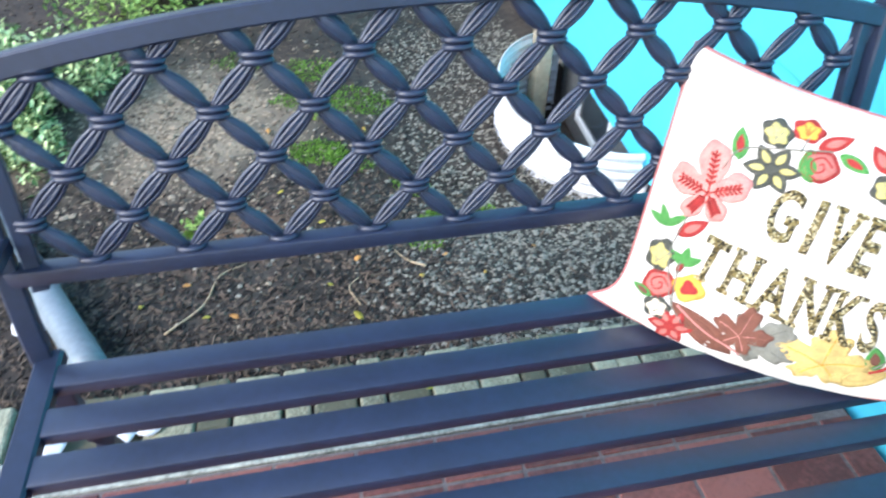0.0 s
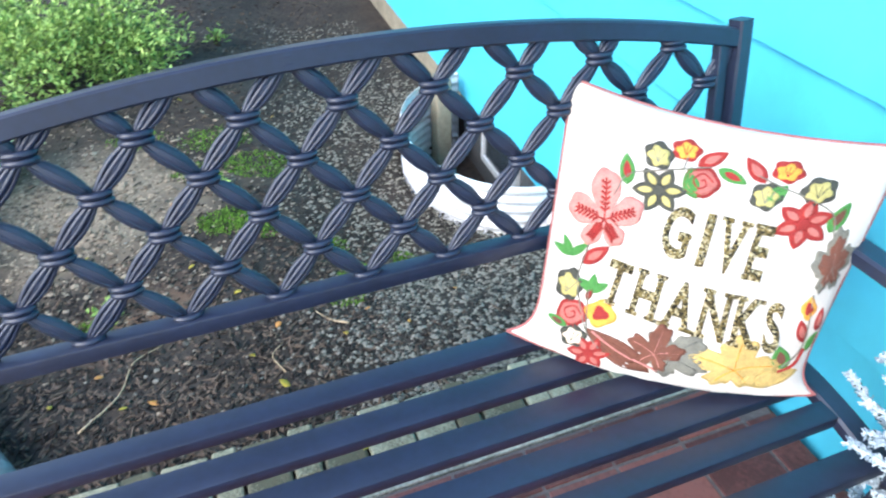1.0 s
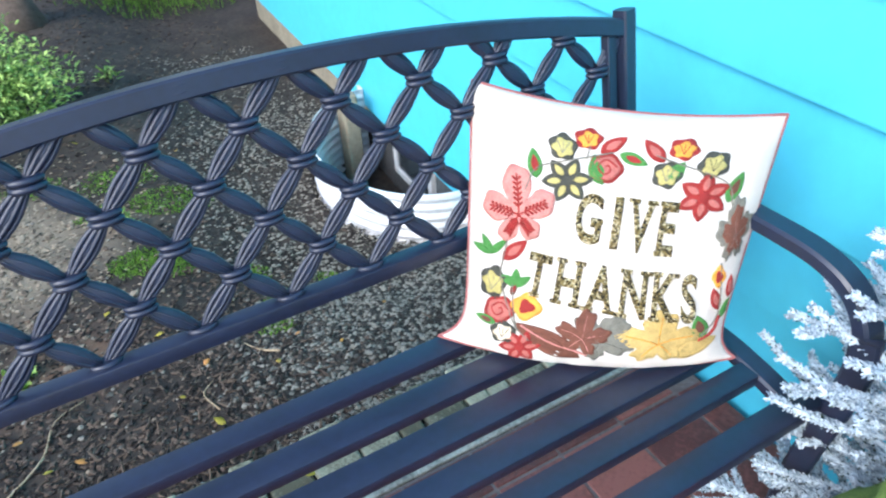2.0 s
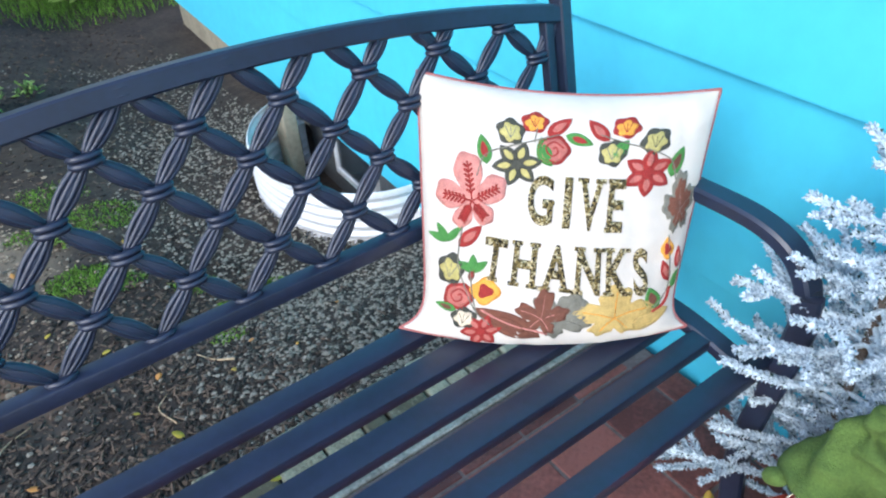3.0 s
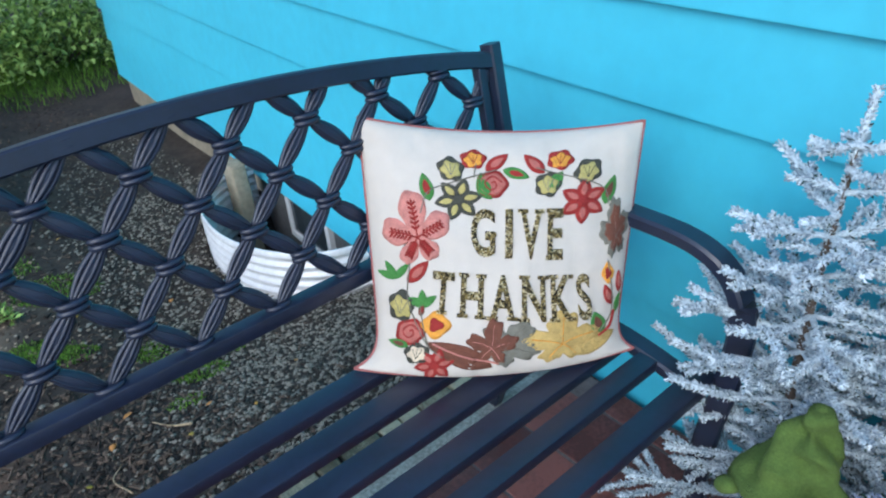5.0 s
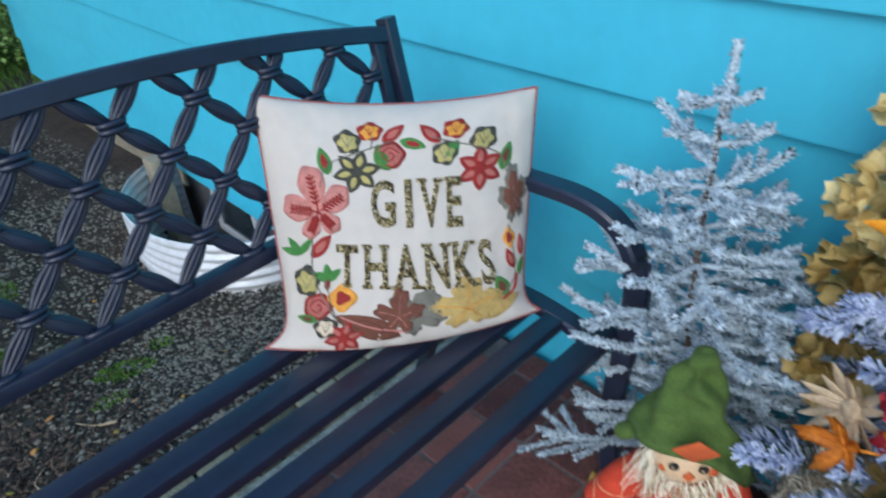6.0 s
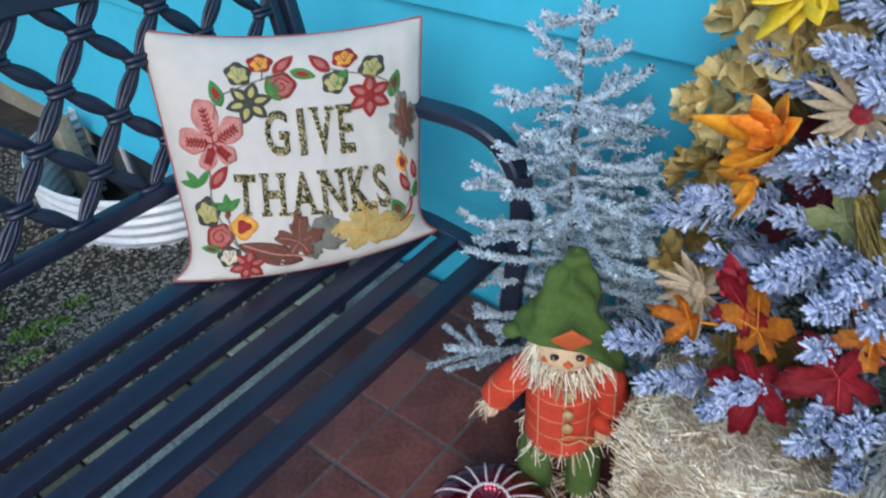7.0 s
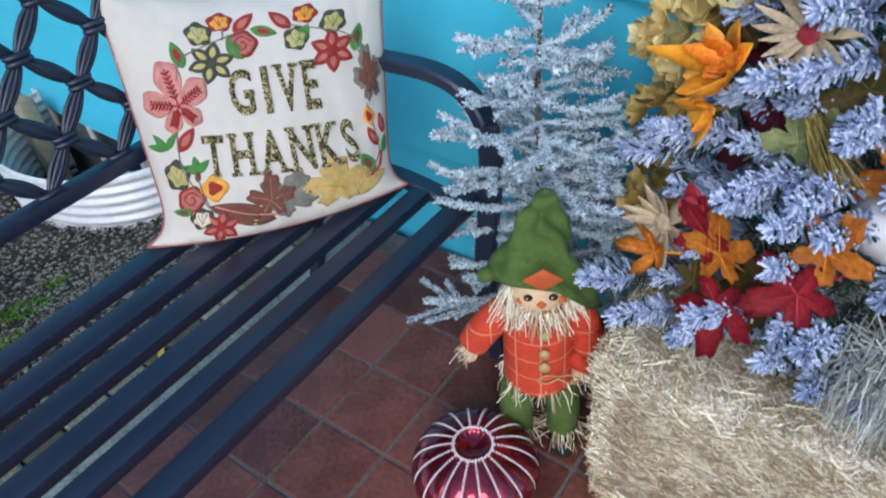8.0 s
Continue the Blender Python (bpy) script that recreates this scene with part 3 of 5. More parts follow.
maple_patch(0.43, -0.77, 0.26, 1.5, E_GOLD, E_ORANGE, 1.35, 0, 0.45, 0.0014, 0.0008)
two_tone_leaf(0.66, -0.82, 0.18, 0.25, E_GOLD, E_GOLD, 0.45)
two_tone_leaf(0.712, -0.66, 0.10, 1.8, E_GREEN, E_BROWN, 0.6)
sewn("square_flower", round_shape(0.837, -0.261, 0.085, 0.12, 4, 0.6), E_ORANGE)
sewn("flower_middle", round_shape(0.837, -0.261, 0.045, 0.2, 3, 0.6), E_RED, 0.0024)
two_tone_leaf(0.826, -0.449, 0.10, 1.8, E_RED, E_ROSE, 0.4)
two_tone_leaf(0.905, -0.54, 0.09, 1.2, E_GREEN, E_GREEN, 0.3)
two_tone_leaf(0.93, -0.35, 0.10, 1.5, E_RED, E_ROSE, 0.3)
stitched("vine", ((0.70, -0.78), (0.80, -0.72), (0.86, -0.60)), E_RED, 0.0022)


def letter(char, a0, a1, b0, b1, slope, serifs):
    """One sequined letter: the built-in face stretched to its box, with slab serifs."""
    cu = bpy.data.curves.new("letter", "FONT")
    cu.body, cu.size, cu.offset = char, 1.0, 0.026
    tmp = bpy.data.objects.new("letter", cu)
    me = bpy.data.meshes.new_from_object(tmp)
    bpy.data.objects.remove(tmp), bpy.data.curves.remove(cu)
    bm = bmesh.new()
    bm.from_mesh(me)
    bpy.data.meshes.remove(me)
    lo = [min(v.co[k] for v in bm.verts) for k in (0, 1)]
    hi = [max(v.co[k] for v in bm.verts) for k in (0, 1)]
    for v in bm.verts:
        v.co = Vector(((v.co.x - lo[0]) / (hi[0] - lo[0]), (v.co.y - lo[1]) / (hi[1] - lo[1]), 0))
    bmesh.ops.triangulate(bm, faces=bm.faces)
    for x, y in serifs:
        w, h = 0.23, 0.085
        q = [bm.verts.new((x + dx * w, y + dy * h / 2 + (h / 2 if y < 0.5 else -h / 2), 0.05)) for dx, dy in ((-1, -1), (1, -1), (1, 1), (-1, 1))]
        bm.faces.new(q)
    for k in range(2):
        bmesh.ops.subdivide_edges(bm, edges=[e for e in bm.edges if e.calc_length() > 0.35], cuts=1)
    bmesh.ops.solidify(bm, geom=bm.faces[:], thickness=0.3)
    for v in bm.verts:
        a = a0 + v.co.x * (a1 - a0)
        b = b0 + v.co.y * (b1 - b0) + slope * (a - a0)
        v.co = design_at(a, b, 0.0022 if abs(v.co.z) < 0.12 else 0.0)
    bmesh.ops.recalc_face_normals(bm, faces=bm.faces)
    return part("letter_" + char.lower(), bm, E_SEQ, pillow, "gold sequined capital " + char, smooth=False)


ENDS = {"G": ((0.82, 0.42),), "I": ((0.5, 0), (0.5, 1)), "V": ((0.12, 1), (0.88, 1)), "E": ((0.12, 0), (0.12, 1)), "T": ((0.5, 0),), "H": ((0.12, 0), (0.12, 1), (0.88, 0), (0.88, 1)),
        "A": ((0.1, 0), (0.9, 0)), "N": ((0.1, 0), (0.1, 1), (0.9, 1)), "K": ((0.12, 0), (0.12, 1), (0.88, 0), (0.85, 1)), "S": ()}
for char, a0, a1 in (("G", -0.245, -0.066), ("I", 0.009, 0.065), ("V", 0.122, 0.291), ("E", 0.338, 0.460)):
    letter(char, a0, a1, -0.045 - 0.09 * (a0 + 0.24), 0.345 - 0.03 * (a0 + 0.24), -0.06, ENDS[char])
for char, a0, a1 in (("T", -0.520, -0.358), ("H", -0.310, -0.143), ("A", -0.095, 0.091), ("N", 0.139, 0.320), ("K", 0.363, 0.530), ("S", 0.568, 0.678)):
    letter(char, a0, a1, -0.475 - 0.125 * (a0 + 0.50), -0.15 - 0.072 * (a0 + 0.52), -0.10, ENDS[char])


# ---- things: more materials ----
M_FLOCK = mat("white_flocking", (0.36, 0.47, 0.57), 0.9, 0, 0.30, 30, 0.4, 300, rgb2=(0.72, 0.82, 0.88), island=0.45)
M_FLOCK_B = mat("bluish_flocking", (0.36, 0.45, 0.72), 0.9, 0, 0.3, 30, 0.4, 300, rgb2=(0.72, 0.79, 0.95), island=0.5)
M_NEEDLE = mat("dark_fir_needles", (0.02, 0.05, 0.035), 0.7, 0, 0.4, 40, 0, 100, island=0.4)
M_STEM = mat("brown_bark", (0.10, 0.075, 0.06), 0.9, 0, 0.4, 40, 0.6, 200)
M_BURLAP = mat("green_burlap", (0.10, 0.165, 0.032), 0.95, 0, 0.25, 40, 0.9, 420)
M_FACE = mat("cream_doll_cloth", (0.72, 0.50, 0.30), 0.9, 0, 0.12, 20, 0.3, 400)
M_PATCH = mat("orange_felt", (0.62, 0.12, 0.03), 0.9, 0, 0.15, 30, 0.5, 400)
M_BLACK = mat("black_felt", (0.01, 0.01, 0.012), 0.8, 0, 0.3, 30, 0.3, 300)
M_BUTTON = mat("wooden_button", (0.50, 0.33, 0.14), 0.5, 0, 0.25, 60)
M_GLASS = mat("red_mercury_glass", (0.22, 0.006, 0.014), 0.10, 0.75, 0.6, 22, 0.2, 45, rgb2=(0.40, 0.02, 0.055), coat=0.8)
M_BEAD = mat("white_beads", (0.80, 0.74, 0.72), 0.35, 0, 0.06, 60, coat=0.4)
M_STONE = mat("grey_gravel", (0.045, 0.040, 0.031), 0.85, 0, 0.3, 40, 0.4, 300, rgb2=(0.25, 0.23, 0.185), island=0.9)
M_CHIP = mat("bark_chips", (0.022, 0.016, 0.012), 0.9, 0, 0.4, 40, 0.6, 200, rgb2=(0.12, 0.085, 0.06), island=0.9)
M_CLOD = mat("dry_tan_earth", (0.15, 0.115, 0.08), 0.95, 0, 0.35, 40, 0.6, 200, rgb2=(0.34, 0.27, 0.19), island=0.8)
M_MOSS = mat("bright_moss", (0.06, 0.13, 0.01), 0.95, 0, 0.4, 30, 0.5, 200, rgb2=(0.17, 0.33, 0.035), island=0.5)
M_BUSH = mat("light_green_leaves", (0.13, 0.27, 0.035), 0.6, 0, 0.35, 9, 0, 100, rgb2=(0.45, 0.62, 0.16), island=0.6)
M_IVY = mat("variegated_leaves", (0.09, 0.20, 0.035), 0.6, 0, 0.4, 9, 0, 100, rgb2=(0.62, 0.72, 0.34), island=0.9)
M_PVC = mat("pale_grey_pipe", (0.17, 0.20, 0.22), 0.4, 0, 0.2, 10, 0.1, 80)
M_GLASSPANE = mat("dark_window_glass", (0.03, 0.04, 0.05), 0.08, 0, 0.3, 6)
M_FALLEN = mat("fallen_yellow_leaf", (0.62, 0.50, 0.06), 0.7, 0, 0.3, 60, 0.2, 200, rgb2=(0.55, 0.25, 0.06), obj=0.9)
M_HYD = mat("cream_silk_petals", (0.72, 0.50, 0.16), 0.7, 0, 0.25, 14, 0.2, 200, rgb2=(0.90, 0.76, 0.36), island=0.5)
M_OCHRE = mat("ochre_silk_petals", (0.46, 0.29, 0.06), 0.7, 0, 0.3, 14, 0.2, 200, rgb2=(0.70, 0.50, 0.17), island=0.5)
M_FLAME = mat("flame_silk_petals", (0.85, 0.05, 0.015), 0.5, 0, 0.3, 26, 0.2, 200, rgb2=(1.0, 0.34, 0.02), island=0.6)
M_ORANGE = mat("orange_silk_petals", (1.0, 0.17, 0.015), 0.5, 0, 0.3, 22, 0.2, 200, rgb2=(1.0, 0.46, 0.03), island=0.9)
M_MAPLE_R = mat("crimson_silk_leaf", (0.40, 0.014, 0.025), 0.5, 0, 0.4, 25, 0.2, 200, rgb2=(0.62, 0.03, 0.05))
M_MAPLE_O = mat("orange_silk_leaf", (0.72, 0.15, 0.015), 0.5, 0, 0.35, 25, 0.2, 200, rgb2=(0.95, 0.36, 0.03))
M_BURG = mat("burgundy_silk_leaf", (0.13, 0.012, 0.025), 0.6, 0, 0.4, 25, 0.2, 200)
M_LEAF_G = mat("pale_green_silk_leaf", (0.46, 0.52, 0.16), 0.6, 0, 0.25, 25, 0.2, 200, rgb2=(0.68, 0.70, 0.34))
M_LEAF_D = mat("olive_silk_leaf", (0.10, 0.13, 0.03), 0.6, 0, 0.4, 25, 0.2, 200, rgb2=(0.28, 0.16, 0.04))
M_HUSK = mat("dried_corn_husk", (0.50, 0.35, 0.19), 0.8, 0, 0.3, 30, 0.4, 200, rgb2=(0.72, 0.56, 0.36), island=0.4)
M_YELLOW = mat("yellow_silk_petals", (0.85, 0.58, 0.02), 0.55, 0, 0.2, 22, 0.2, 200, island=0.3)
M_WHEAT = mat("olive_dried_wheat", (0.22, 0.15, 0.03), 0.8, 0, 0.4, 40, 0.3, 200, rgb2=(0.42, 0.31, 0.08), island=0.6)
M_DRY = mat("pale_dried_grass", (0.46, 0.48, 0.42), 0.9, 0, 0.3, 40, 0.3, 200, rgb2=(0.68, 0.70, 0.66), island=0.6)
M_WHITE = mat("white_ornament", (0.78, 0.78, 0.80), 0.4, 0, 0.05, 10, 0.05, 100)


def plaid():
    """Orange-red cloth with thin pale checks, woven in the cloth's own plane."""
    m = mat("orange_plaid", (0.60, 0.055, 0.02), 0.9, 0, 0.2, 30, 0.5, 500)
    nt = m.node_tree
    b = nt.nodes["Principled BSDF"]
    base = b.inputs["Base Color"].links[0].from_socket
    co = nt.nodes.new("ShaderNodeTexCoord")
    sep = nt.nodes.new("ShaderNodeSeparateXYZ")
    nt.links.new(co.outputs["Object"], sep.inputs[0])
    total = None
    for axis in ("X", "Z"):
        w = nt.nodes.new("ShaderNodeMath")
        w.operation = "PINGPONG"
        w.inputs[1].default_value = 0.021
        nt.links.new(sep.outputs[axis], w.inputs[0])
        lt = nt.nodes.new("ShaderNodeMath")
        lt.operation = "LESS_THAN"
        lt.inputs[1].default_value = 0.0011
        nt.links.new(w.outputs[0], lt.inputs[0])
        if total:
            mx = nt.nodes.new("ShaderNodeMath")
            mx.operation = "MAXIMUM"
            nt.links.new(total, mx.inputs[0]), nt.links.new(lt.outputs[0], mx.inputs[1])
            total = mx.outputs[0]
        else:
            total = lt.outputs[0]
    mix = nt.nodes.new("ShaderNodeMix")
    mix.data_type = "RGBA"
    mix.inputs["B"].default_value = (0.70, 0.42, 0.22, 1)
    k = nt.nodes.new("ShaderNodeMath")
    k.operation = "MULTIPLY"
    k.inputs[1].default_value = 0.6
    nt.links.new(total, k.inputs[0])
    nt.links.new(k.outputs[0], mix.inputs["Factor"])
    nt.links.new(base, mix.inputs["A"])
    nt.links.new(mix.outputs["Result"], b.inputs["Base Color"])
    return m


M_PLAID = plaid()


class Soup:
    """Collects many small solids into one mesh."""

    def __init__(self):
        self.v, self.f, self.mi = [], [], []

    def spike(self, p, d, length, r0, r1=None, n=3, mi=0):
        """A tapered needle or chip from p along d."""
        d = d.normalized()
        s = d.cross(Vector((0.3, 0.5, 0.81)))
        s = (s if s.length > 0.05 else d.cross(Vector((1, 0, 0)))).normalized()
        w = d.cross(s)
        r1 = r0 * 0.5 if r1 is None else r1
        k0 = len(self.v)
        ph = random.random() * 6.28
        for q, r in ((p, r0), (p + d * length, r1)):
            for k in range(n):
                t = ph + 2 * math.pi * k / n
                self.v.append(q + s * (r * math.cos(t)) + w * (r * math.sin(t)))
        for k in range(n):
            self.f.append((k0 + k, k0 + (k + 1) % n, k0 + n + (k + 1) % n, k0 + n + k))
        self.f.append(tuple(k0 + n - 1 - k for k in range(n)))
        self.f.append(tuple(k0 + n + k for k in range(n)))
        self.mi += [mi] * (n + 2)

    def blade(self, p, d, up, length, width, curl=0.2, thick=0.0006, n=4, mi=0, tip=0.1):
        """A curved petal or leaf with a little thickness, from p along d, arching towards up."""
        d = d.normalized()
        s = d.cross(up).normalized()
        u = s.cross(d).normalized()
        k0 = len(self.v)
        for i in range(n + 1):
            t = i / n
            w = width * max(tip, math.sin(math.pi * min(1, 0.12 + 0.88 * t)) ** 0.8) if i else width * 0.25
            c = p + d * (length * t) + u * (curl * length * t * t)
            for e, h in ((-1, 0.22 * w), (0, 0), (1, 0.22 * w)):
                self.v.append(c + s * (w * e * 0.5) + u * h)
            for e, h in ((-1, 0.22 * w), (0, 0), (1, 0.22 * w)):
                self.v.append(c + s * (w * e * 0.49) + u * (h - thick))
        for i in range(n):
            a, b = k0 + 6 * i, k0 + 6 * i + 6
            self.f += [(a, a + 1, b + 1, b), (a + 1, a + 2, b + 2, b + 1), (a + 3, b + 3, b + 4, a + 4), (a + 4, b + 4, b + 5, a + 5), (a, b, b + 3, a + 3), (a + 2, a + 5, b + 5, b + 2)]
            self.mi += [mi] * 6

    def stone(self, p, r, flat=0.7):
        """A lumpy pebble."""
        k0 = len(self.v)
        t = random.random() * 6.28
        c, s = math.cos(t), math.sin(t)
        for x, y, z in ((1, 0, 0), (-1, 0, 0), (0, 1, 0), (0, -1, 0), (0.1, 0, 1), (0, 0.1, -1), (0.6, 0.6, 0.5), (-0.6, 0.55, 0.5), (-0.6, -0.6, 0.45), (0.55, -0.6, 0.5)):
            j = r * random.uniform(0.75, 1.2)
            self.v.append(p + Vector(((c * x - s * y) * j, (s * x + c * y) * j * 0.85, z * j * flat)))
        for f in ((0, 6, 9), (2, 7, 6), (1, 8, 7), (3, 9, 8), (4, 9, 6), (4, 6, 7), (4, 7, 8), (4, 8, 9), (0, 2, 6), (2, 1, 7), (1, 3, 8), (3, 0, 9), (5, 2, 0), (5, 1, 2), (5, 3, 1), (5, 0, 3)):
            self.f.append(tuple(k0 + k for k in f))
            self.mi.append(0)

    def mesh(self, name, materials, smooth=False):
        me = bpy.data.meshes.new(name)
        me.from_pydata([tuple(v) for v in self.v], [], self.f)
        for m in materials if isinstance(materials, (list, tuple)) else [materials]:
            me.materials.append(m)
        me.polygons.foreach_set("material_index", self.mi)
        me.update()
        if smooth:
            me.shade_smooth()
        return me

    def done(self, name, materials, parent=None, label="", smooth=False):
        ob = new(name, self.mesh(name, materials, smooth))
        ob.parent = parent
        if label:
            ob["label"] = label
        return ob


def rnd(a, b):
    return random.uniform(a, b)


def any_dir():
    return Vector((random.gauss(0, 1), random.gauss(0, 1), random.gauss(0, 1))).normalized()


# ---- window well at the house ----
WX, WY, WRY, WRX = 2.123, 1.57, 0.50, 0.375
well = thing("window_well", "white corrugated steel window well against the house", "window well")
well.matrix_basis = Matrix.Translation((WX, WY, -0.285)) @ pose(0, 0, 0, 0, 0, -SKEW)
bm = bmesh.new()
rows = []
for inner in (0, 1):
    for i in range(57):
        z = -0.36 + 0.42 * i / 56
        wave = 0.007 * math.sin(2 * math.pi * i / 5.2)
        roll = 0.006 if i >= 55 else 0
        ring = []
        for k in range(41):
            t = math.pi * k / 40
            e = wave + roll - 0.004 * inner
            ring.append(bm.verts.new((-(WRX + e) * math.sin(t) - 0.012, (WRY + e) * math.cos(t), z + 0.14)))
        rows.append(ring)
for block in (rows[:57], rows[57:]):
    for a, b in zip(block, block[1:]):
        for k in range(40):
            bm.faces.new((a[k], a[k + 1], b[k + 1], b[k]))
for k in range(40):
    bm.faces.new((rows[56][k], rows[56][k + 1], rows[113][k + 1], rows[113][k]))
bmesh.ops.recalc_face_normals(bm, faces=bm.faces)
part("corrugated_shell", bm, M_GALV, well)
for s in (-1, 1):
    bm = bmesh.new()
    box(bm, -0.016, -0.004, s * WRY - 0.002, s * WRY + s * 0.05, -0.20, 0.20, 0.002) if s > 0 else box(bm, -0.016, -0.004, -WRY - 0.05, -WRY + 0.002, -0.20, 0.12, 0.002)
    part("flange", bm, M_GALV, well, smooth=False)
window = tagged(new("window_1"), "small dark basement window with a white frame in the well", "window", kind="structure")
window.matrix_basis = TURNED @ Matrix.Translation((0, 0.40, -0.10))
bm = bmesh.new()
for y0, y1, z0, z1 in ((1.02, 1.40, -0.085, -0.055), (1.02, 1.40, -0.28, -0.25), (1.02, 1.05, -0.25, -0.085), (1.37, 1.40, -0.25, -0.085)):
    box(bm, WALL_X + 0.006, WALL_X + 0.04, y0, y1, z0, z1, 0.003)
part("window_frame", bm, M_GALV, window, smooth=False)
bm = bmesh.new()
box(bm, WALL_X + 0.016, WALL_X + 0.028, 1.05, 1.37, -0.25, -0.085)
part("pane", bm, M_GLASSPANE, window, smooth=False)
bm = bmesh.new()
box(bm, 1.985, 2.055, 1.92, 2.02, -0.52, -0.04, 0.008)
for v in bm.verts:
    v.co += Vector(noise.noise_vector(v.co * 14)) * 0.004
tagged(part("wooden_post", bm, M_FOUND), "weathered wooden post stub inside the window well", "post")


# ---- ground cover ----
def gravel_weight(x, y):
    e = 1.33 + 0.12 * noise.noise((x * 2, y * 2.3, 7)) + 0.10 * max(0, y - 0.8)
    w = min(1, max(0, (x - e + 0.22) / 0.34))
    return w * (0.35 if y > 2.6 else 1)


def in_well(x, y):
    return ((x - WX) / (WRX + 0.02)) ** 2 + ((y - WY) / (WRY + 0.02)) ** 2 < 1


random.seed(3)
soup, chips = Soup(), Soup()
while len(soup.v) < 150000:
    x, y = rnd(0.6, 2.07), 0.31 + 3.4 * random.random() ** 1.6
    if in_well(x, y) or random.random() > gravel_weight(x, y) + 0.035:
        continue
    r = rnd(0.0035, 0.0085) * (1.3 if random.random() < 0.1 else 1)
    soup.stone(Vector((x, y, ground_z(x, y) + r * 0.3)), r)
tagged(soup.done("gravel", M_STONE), "loose grey gravel along the house wall", "gravel", kind="stuff")
while len(chips.v) < 90000:
    x, y = rnd(-0.9, 2.0), 0.31 + 5.0 * random.random() ** 1.7
    if in_well(x, y) or random.random() < gravel_weight(x, y) * 0.8 or math.hypot(x - 0.5, y - 1.65) < 0.42:
        continue
    d = Vector((rnd(-1, 1), rnd(-1, 1), rnd(-0.25, 0.35)))
    chips.spike(Vector((x, y, ground_z(x, y) + 0.002)), d, rnd(0.006, 0.032), rnd(0.0015, 0.005), rnd(0.001, 0.003), 4)
for k in range(1500):
    x, y = rnd(0.1, 1.35), 0.31 + 0.75 * random.random() ** 1.3
    d = Vector((rnd(-1, 1), rnd(-1, 1), rnd(-0.2, 0.5)))
    chips.spike(Vector((x, y, ground_z(x, y) + 0.002)), d, rnd(0.010, 0.028), rnd(0.002, 0.005), rnd(0.001, 0.003), 4)
for k in range(5200):
    x, y = rnd(0.0, 1.5), 0.31 + 0.95 * random.random() ** 1.2
    r = rnd(0.003, 0.009)
    chips.stone(Vector((x, y, ground_z(x, y) + 0.2 * r)), r, rnd(0.35, 0.8))
tagged(chips.done("bark_mulch", M_CHIP), "dark shredded bark mulch on the bed", "mulch", kind="stuff")
clods = Soup()
for k in range(5200):
    x, y = 0.52 + random.gauss(0, 0.28), 1.6 + random.gauss(0, 0.32)
    r = rnd(0.003, 0.007) * (1 + 1.5 * random.random() ** 6)
    if y > 0.35:
        clods.stone(Vector((x, y, ground_z(x, y) + 0.15 * r)), r, rnd(0.35, 0.7))
tagged(clods.done("dirt_clods", M_CLOD), "dry tan clods of crumbled earth", "soil", kind="stuff")
moss = Soup()
for cx, cy, rr, cnt in ((1.40, 0.99, 0.10, 900), (1.03, 1.36, 0.11, 900), (1.12, 1.30, 0.08, 500), (1.20, 1.75, 0.16, 900), (1.05, 2.0, 0.15, 600), (0.62, 0.95, 0.06, 350), (1.32, 1.2, 0.07, 400), (1.3, 0.8, 0.05, 160), (1.55, 1.1, 0.05, 160), (0.95, 1.75, 0.09, 300), (0.75, 2.1, 0.12, 300)):
    for k in range(cnt):
        t, q = rnd(0, 6.28), 0.72 * rr * math.sqrt(random.random()) * (1 + 0.45 * noise.noise((cx * 5, k % 7, 1)))
        x, y = cx + q * math.cos(t) * 1.25, cy + q * math.sin(t)
        moss.spike(Vector((x, y, ground_z(x, y) - 0.001)), Vector((rnd(-1, 1), rnd(-1, 1), 1.2)), rnd(0.006, 0.015), 0.0022, 0.0008)
for k in range(5200):
    x, y = 1.9 + random.gauss(0, 0.5), 5.6 + random.gauss(0, 0.5)
    if y > 4.6:
        moss.spike(Vector((x, y, ground_z(x, y))), Vector((rnd(-0.5, 0.5), rnd(-0.5, 0.5), 1)), rnd(0.04, 0.10), 0.003, 0.0008)
tagged(moss.done("moss", M_MOSS), "bright green moss patches on the soil", "moss", kind="stuff")


def ground_leaf(x, y, size, turn):
    s = Soup()
    s.blade(Vector((0, 0, 0.004)), Vector((1, 0, 0.12)), Vector((0, 0, 1)), size, size * 0.6, 0.25)
    me = s.mesh("fallen_leaf", M_FALLEN, True)
    ob = new("fallen_leaf", me)
    ob.matrix_basis = pose(x, y, ground_z(x, y) + 0.003 if y > 0.3 else 0.004, rnd(-12, 12), rnd(-12, 12), turn)
    return tagged(ob, "small fallen yellow leaf on the ground", "leaf", "fallen leaves")


